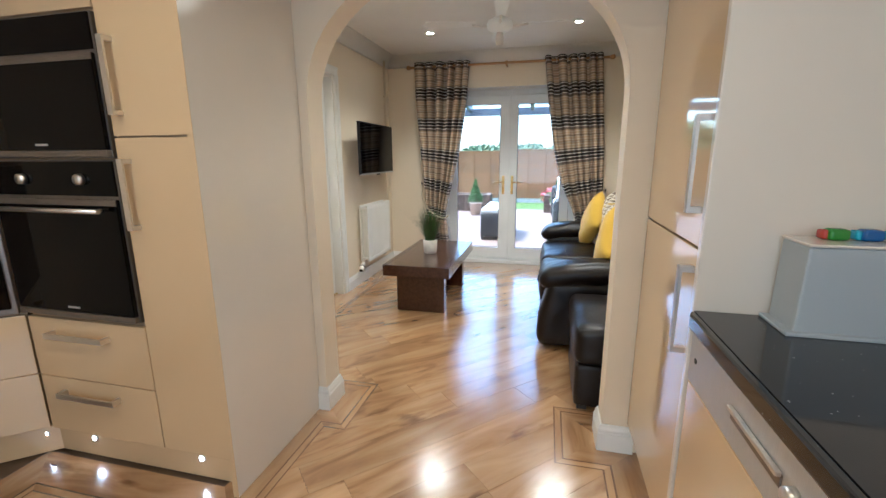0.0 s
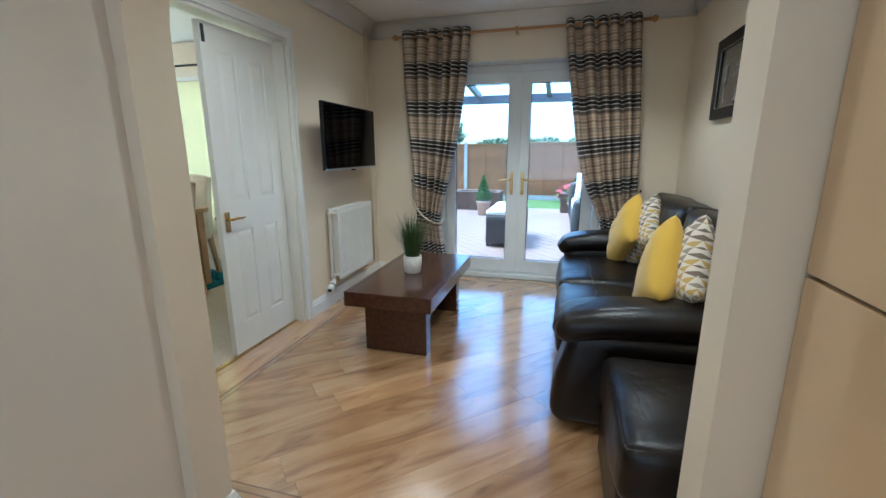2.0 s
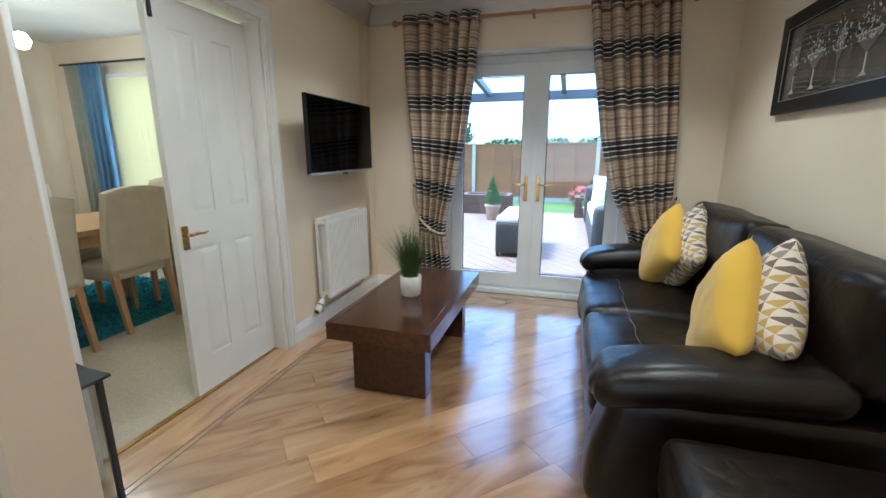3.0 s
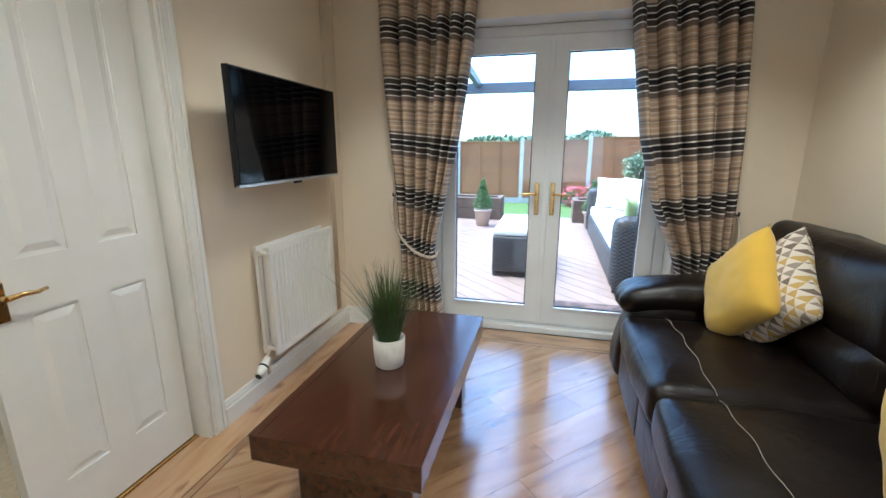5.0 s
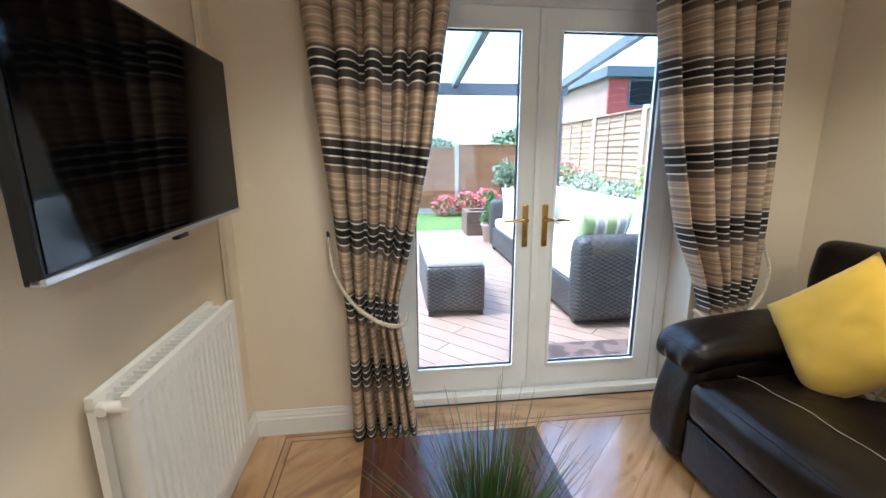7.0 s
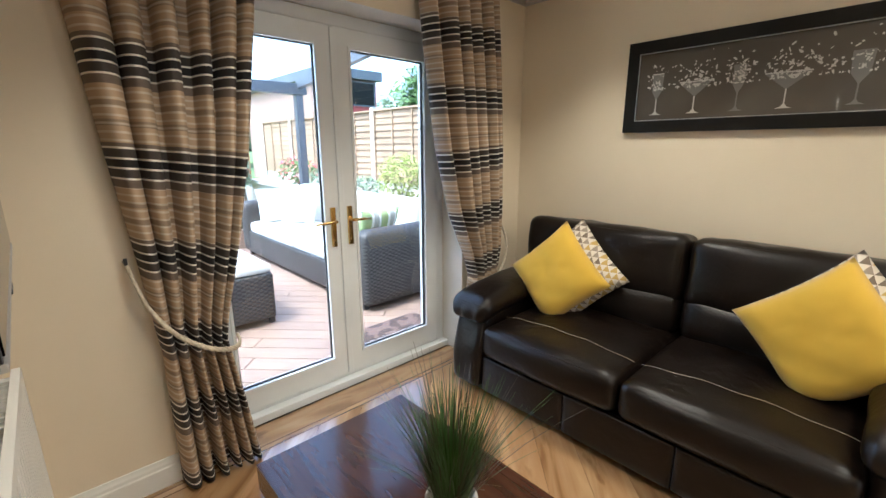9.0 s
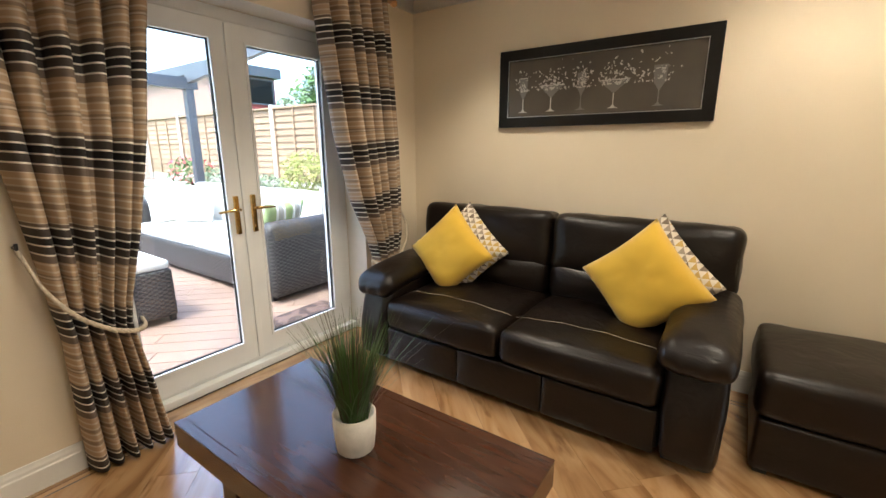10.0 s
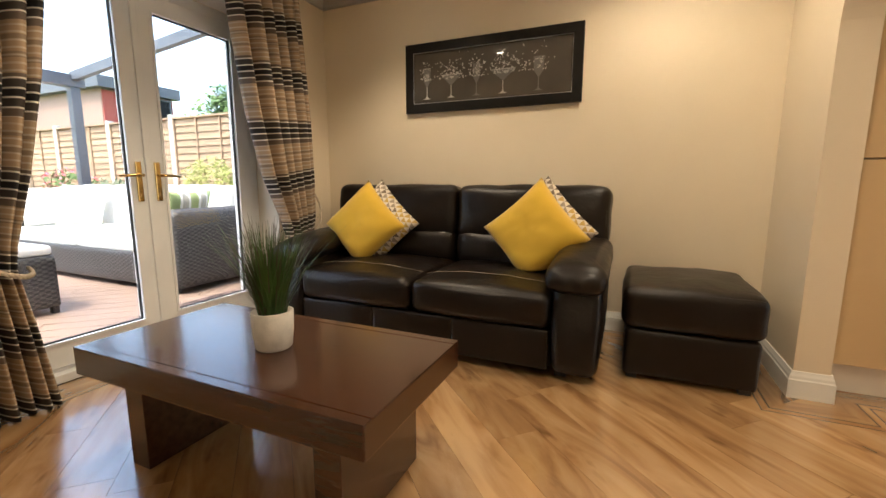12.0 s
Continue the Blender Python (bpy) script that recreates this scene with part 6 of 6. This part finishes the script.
part("wall_plate", bbox(-2.3, 1.68, 5.075, 5.13, 2.44, 2.58, 0.003), "anthracite", pg)


def lap_fence(origin, rz, bays, heights, material, label, group):
    """Fence bays 1.83 wide: concrete posts, gravel boards and lapped slats."""
    for k in range(bays):
        ob = thing("fence", label, "fence", origin, rz, group)
        ob.matrix_basis = pose(*origin, 0, 0, rz) @ Matrix.Translation((1.83 * k, 0, 0))
        h = heights[k % len(heights)]
        part("post", bbox(-0.05, 0.05, -0.05, 0.05, 0, h + 0.06, 0.004), "concrete", ob)
        part("gravel_board", boxes((0.05, 1.78, -0.02, 0.02, 0.0, 0.15)), "concrete", ob)
        nrow = int((h - 0.15) / 0.115)
        for i in range(nrow):
            z = 0.15 + i * (h - 0.17) / nrow
            bm = bmesh.new()
            hh = (h - 0.17) / nrow + 0.015
            vs = [bm.verts.new(p) for p in ((0.05, -0.030, z), (1.78, -0.030, z), (1.78, -0.008, z + hh), (0.05, -0.008, z + hh), (0.05, -0.017, z), (1.78, -0.017, z), (1.78, -0.001, z + hh), (0.05, -0.001, z + hh))]
            for f in ((0, 1, 2, 3), (7, 6, 5, 4), (0, 4, 5, 1), (3, 2, 6, 7), (1, 5, 6, 2), (0, 3, 7, 4)):
                bm.faces.new([vs[q] for q in f])
            part("slat", bm, material, ob)
        for x in (0.07, 0.63, 1.2, 1.76):
            part("batten", boxes((x - 0.018, x + 0.018, -0.046, -0.027, 0.15, h)), material, ob)
        part("capping", bbox(0.05, 1.78, -0.062, 0.02, h - 0.02, h + 0.01, 0.003), material, ob)


lap_fence((-9.95, 14.5, -0.25), 0, 7, (1.72, 1.72, 1.72, 1.72, 1.72, 1.76, 1.84), "fence_wood", "brown lapped garden fence panel with concrete post", "far fence bays")
lap_fence((3.6, 15.42, 0.62), -90, 6, (1.46,), "sunlit_fence", "sunlit lapped fence panel above the raised bed", "side fence bays")
struct("retaining_wall", boxes((2.35, 3.9, 4.9, 14.4, -0.3, 0.62), (2.30, 2.42, 4.9, 14.4, 0.62, 0.70)), "pale_stone", "pale stone retaining wall of the raised bed", "wall")


def leaves(bm, rnd, centre, radii, count, size, hollow=0.4):
    c = Vector(centre)
    for k in range(count):
        d = Vector((rnd.gauss(0, 1), rnd.gauss(0, 1), rnd.gauss(0, 1))).normalized()
        r = hollow + (1 - hollow) * rnd.random() ** 0.5
        lump = 1 + 0.25 * noise.noise(d * 2.3 + c)
        p = c + Vector((d.x * radii[0], d.y * radii[1], d.z * radii[2])) * r * lump
        a = Vector((rnd.uniform(-1, 1), rnd.uniform(-1, 1), rnd.uniform(-1, 1))).normalized()
        b2 = a.orthogonal().normalized()
        s = size * rnd.uniform(0.6, 1.3)
        bm.faces.new([bm.verts.new(q) for q in (p - a * s, p + b2 * s * 0.45, p + a * s, p - b2 * s * 0.45)])
    return bm


def shrub(name, loc, radii, count, size, material, label, category="shrub", flowers=None, seed=1, group=""):
    rnd = random.Random(seed)
    ob = thing(name, label, category, loc, 0, group)
    bm = bmesh.new()
    for k in range(5):
        a = k * 1.26
        tube(bm, [(0, 0, 0), (0.5 * radii[0] * math.cos(a), 0.5 * radii[1] * math.sin(a), radii[2])], [0.012, 0.005], 5)
    part("stems", bm, "bark", ob)
    tagged(part("foliage", leaves(bmesh.new(), rnd, (0, 0, radii[2]), radii, count, size), material, ob), kind="stuff")
    if flowers:
        tagged(part("flowers", leaves(bmesh.new(), rnd, (0, 0, radii[2] * 1.15), radii, flowers, size * 0.9, 0.75), "red_flower", ob, "red and pink blooms"), kind="stuff")
    return ob


for k in range(5):
    shrub("flowering_plant", (0.7 + 0.55 * k, 13.95, -0.25), (0.42, 0.30, 0.25 + 0.04 * (k % 3)), 300, 0.05, "leaf", "red and pink flowering bedding plant by the fence", "plant", 330, 20 + k, "bedding plants along the fence")
shrub("bush", (2.75, 7.95, 0.62), (0.38, 0.38, 0.35), 1700, 0.030, "lime_leaf", "rounded yellow-green bush on the raised bed", seed=3)
shrub("bush", (2.75, 9.0, 0.62), (0.3, 0.4, 0.16), 500, 0.035, "olive_leaf", "low grey-green plant on the raised bed", seed=5)
shrub("flowering_plant", (2.8, 11.6, 0.62), (0.4, 0.5, 0.28), 400, 0.05, "leaf", "red flowering plant on the raised bed", "plant", 160, 8)
shrub("bush", (2.75, 10.3, 0.62), (0.35, 0.5, 0.2), 500, 0.04, "olive_leaf", "low grey-green plant along the raised bed", seed=9)


def conifer(loc):
    ob = thing("potted_conifer", "clipped cone conifer in a pale terracotta pot", "plant", loc, 0, "potted conifers on the deck")
    part("pot", lathe([(0.0, 0.0), (0.10, 0.0), (0.13, 0.23), (0.145, 0.235), (0.145, 0.27), (0.125, 0.27), (0.12, 0.25), (0.0, 0.245)], 24), "terracotta", ob)
    rnd = random.Random(6)
    bm = bmesh.new()
    for i in range(12):
        t = i / 11
        leaves(bm, rnd, (0, 0, 0.30 + 0.40 * t), (0.16 * (1 - t) + 0.02,) * 2 + (0.06,), 110, 0.022, 0.6)
    tagged(part("foliage", bm, "leaf", ob), kind="stuff")
    bm = bmesh.new()
    tube(bm, [(0, 0, 0.2), (0, 0, 0.6)], [0.015, 0.006], 6)
    part("trunk", bm, "bark", ob)
    return ob


cf = conifer((-1.0, 8.75, DK))
copy_thing(cf, pose(0.69, 8.88, DK))
for x0, x1 in ((-1.75, -0.78), (0.42, 1.5)):
    pt = thing("planter", "dark timber sleeper planter at the deck's edge", "planter", (0, 0, DK), 0, "timber planters")
    for k in range(2):
        part("sleeper", bbox(x0, x1, 9.35, 9.47, k * 0.19, k * 0.19 + 0.185, 0.006), "sleeper", pt)
        part("sleeper", bbox(x0, x1, 9.75, 9.87, k * 0.19, k * 0.19 + 0.185, 0.006), "sleeper", pt)
    part("soil", boxes((x0 + 0.01, x1 - 0.01, 9.472, 9.748, 0.0, 0.34)), "soil", pt)
    for xe in (x0, x1 - 0.09):
        part("end_board", bbox(xe, xe + 0.09, 9.472, 9.748, 0.0, 0.375, 0.006), "sleeper", pt)


def tree(loc, height, crown, label, seed, material="leaf_hazed", count=2200, size=0.22, group=""):
    ob = thing("tree", label, "tree", loc, 0, group)
    rnd = random.Random(seed)
    bm = bmesh.new()
    top = height - crown[2]
    tube(bm, [(0, 0, 0), (0.05, 0, top * 0.5), (0, 0.05, top + crown[2] * 0.5)], [height * 0.03, height * 0.022, height * 0.008], 8)
    for k in range(6):
        a = k * 1.05 + rnd.random()
        tube(bm, [(0, 0, top * 0.75), (crown[0] * 0.4 * math.cos(a), crown[1] * 0.4 * math.sin(a), top + crown[2] * 0.2), (crown[0] * 0.7 * math.cos(a), crown[1] * 0.7 * math.sin(a), top + crown[2] * rnd.uniform(0.1, 0.7))], [height * 0.014, height * 0.009, height * 0.004], 6)
    part("trunk", bm, "bark", ob)
    bm = bmesh.new()
    for k in range(9):
        c = (rnd.uniform(-0.55, 0.55) * crown[0], rnd.uniform(-0.55, 0.55) * crown[1], top + rnd.uniform(-0.35, 0.5) * crown[2])
        leaves(bm, rnd, c, tuple(0.52 * q * rnd.uniform(0.8, 1.15) for q in crown), count // 9, size, 0.3)
    tagged(part("crown", bm, material, ob), kind="stuff")
    return ob


tree((2.05, 12.9, -0.25), 1.5, (0.42, 0.42, 0.42), "small olive tree with a grey-green crown", 2, "olive_leaf", 800, 0.045)
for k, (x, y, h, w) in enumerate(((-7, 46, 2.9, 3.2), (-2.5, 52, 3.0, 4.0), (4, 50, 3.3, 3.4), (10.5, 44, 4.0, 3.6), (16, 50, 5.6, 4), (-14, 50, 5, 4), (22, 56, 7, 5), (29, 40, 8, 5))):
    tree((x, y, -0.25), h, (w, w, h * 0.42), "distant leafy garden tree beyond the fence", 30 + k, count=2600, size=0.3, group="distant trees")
tree((9.5, 14.5, -0.25), 4.9, (1.6, 1.6, 1.4), "leafy tree with pale blossom beyond the side fence", 61, "leaf", 2600, 0.12)


# ---- house beyond the side fence, door mat ----
hs = thing("house", "brick house with red cladding and a flat grey roof edge", "house", (8.0, 20.0, -0.25))
part("wall", boxes((0.0, 2.6, 0.0, 9.0, 0.0, 4.55)), "brick", hs)
part("cladding", boxes((0.02, 2.58, -0.06, -0.005, 3.0, 4.5)), "red_clad", hs)
part("roof", bbox(-0.25, 2.75, -0.35, 9.3, 4.55, 4.95, 0.02), "anthracite", hs)
wn1 = part("window", boxes(*frame_bars(0.85, 2.5, 3.45, 4.5, 0.06, -0.10, -0.062)), "anthracite", hs)
part("pane", boxes((0.91, 2.44, -0.085, -0.075, 3.51, 4.44)), "black_glass", wn1)
M["mat"] = mat("dark_patterned_mat", (0.06, 0.04, 0.036), 0.95, second=(0.13, 0.085, 0.075), scale=14, detail=0, contrast=(0.48, 0.52), bump=0.5, bump_scale=200)
single("door_mat", bbox(0.12, 0.86, 5.14, 5.42, DK, DK + 0.012, 0.003), "mat", "dark patterned door mat on the deck", "mat")


# ---- floor boards and deck boards ----
def clip(poly, rect):
    """A convex outline cut down to an upright rectangle."""
    x0, x1, y0, y1 = rect
    for axis, lim, keep in ((0, x0, 1), (0, x1, -1), (1, y0, 1), (1, y1, -1)):
        out = []
        for a, b2 in zip(poly, poly[1:] + poly[:1]):
            da, db = keep * (a[axis] - lim), keep * (b2[axis] - lim)
            if da >= 0:
                out.append(a)
            if da * db < 0:
                t = da / (da - db)
                out.append((a[0] + t * (b2[0] - a[0]), a[1] + t * (b2[1] - a[1])))
        poly = out
        if len(poly) < 3:
            return []
    return poly


def board(name, polys, z0, z1, angle, material, parent):
    """One board from outlines on the plan; its own x runs along the grain."""
    cx = sum(p[0] for q in polys for p in q) / sum(len(q) for q in polys)
    cy = sum(p[1] for q in polys for p in q) / sum(len(q) for q in polys)
    m = pose(cx, cy, 0, 0, 0, angle)
    inv = m.inverted()
    bm = bmesh.new()
    for q in polys:
        lo = [bm.verts.new(inv @ Vector((x, y, z0))) for x, y in q]
        hi = [bm.verts.new(inv @ Vector((x, y, z1))) for x, y in q]
        bm.faces.new(hi)
        for k in range(len(q)):
            bm.faces.new((lo[k], lo[(k + 1) % len(q)], hi[(k + 1) % len(q)], hi[k]))
    return part(name, bm, material, parent, "", m)


def lay(name, rects, width, length, gap, angle, z0, z1, material, parent, seed):
    rnd = random.Random(seed)
    ca, sa = math.cos(radians(angle)), math.sin(radians(angle))
    x0, x1 = min(r[0] for r in rects), max(r[1] for r in rects)
    y0, y1 = min(r[2] for r in rects), max(r[3] for r in rects)
    corners = [(x * ca + y * sa, -x * sa + y * ca) for x in (x0, x1) for y in (y0, y1)]
    u0, u1 = min(c[0] for c in corners), max(c[0] for c in corners)
    v0, v1 = min(c[1] for c in corners), max(c[1] for c in corners)
    v = v0
    while v < v1:
        u = u0 - rnd.uniform(0, length)
        while u < u1:
            q = [(u + gap / 2, v + gap / 2), (u + length - gap / 2, v + gap / 2), (u + length - gap / 2, v + width - gap / 2), (u + gap / 2, v + width - gap / 2)]
            w = [(a * ca - b2 * sa, a * sa + b2 * ca) for a, b2 in q]
            polys = [p for p in (clip(w, r) for r in rects) if len(p) > 2]
            if polys:
                board(name, polys, z0, z1, angle, material, parent)
            u += length
        v += width


floor_ob = bpy.data.objects["floor"]
E0 = 4.72
lay("plank", [(-1.23, 1.20, 1.89, E0), (-0.45, 0.55, 1.45, 1.89), (-0.56, 0.75, 0.80, 1.45), (-1.50, 0.75, KY + 0.1, 0.80)], 0.182, 1.22, 0.0012, 45, -0.012, 0.0, "oak", floor_ob, 4)
field = [(0.75, KY + 0.1), (0.75, 1.45), (0.55, 1.45), (0.55, 1.89), (1.20, 1.89), (1.20, E0), (-1.23, E0), (-1.23, 1.89), (-0.45, 1.89), (-0.45, 1.45), (-0.56, 1.45), (-0.56, 0.80), (-1.50, 0.80), (-1.50, KY + 0.1)]


def grown(poly, d):
    out = []
    n = len(poly)
    for k in range(n):
        (ax, ay), (bx, by), (cx, cy) = poly[k - 1], poly[k], poly[(k + 1) % n]
        n1 = Vector((by - ay, -(bx - ax))).normalized()
        n2 = Vector((cy - by, -(cx - bx))).normalized()
        out.append((bx + d * (n1.x + n2.x), by + d * (n1.y + n2.y)))
    return out


for d0, d1, mt, nm in ((0.0, 0.006, "walnut", "inlay_strip"), (0.0066, 0.0334, "oak", "border_strip"), (0.034, 0.040, "walnut", "inlay_strip"), (0.0408, 0.2, "oak", "border_plank")):
    pa, pb = grown(field, d0), grown(field, d1)
    for k in range(len(field)):
        q = (k + 1) % len(field)
        along = abs(field[k][0] - field[q][0]) > abs(field[k][1] - field[q][1])
        board(nm, [[pa[k], pb[k], pb[q], pa[q]]], -0.012, 0.0, 0 if along else 90, mt, floor_ob)
board("border_plank", [[(-1.481, DY0 + 0.02), (-1.431, DY0 + 0.02), (-1.431, DY1 - 0.02), (-1.481, DY1 - 0.02)]], -0.012, 0.0, 90, "oak", floor_ob)
deck = struct("deck", boxes((-2.6, 2.28, 5.075, 9.9, -0.3, DK - 0.03)), "sleeper", "brown composite deck boards laid on the diagonal", "deck")
lay("deck_board", [(-2.6, 2.28, 5.08, 9.9)], 0.146, 3.6, 0.007, -45, DK - 0.03, DK, "deck", deck, 9)
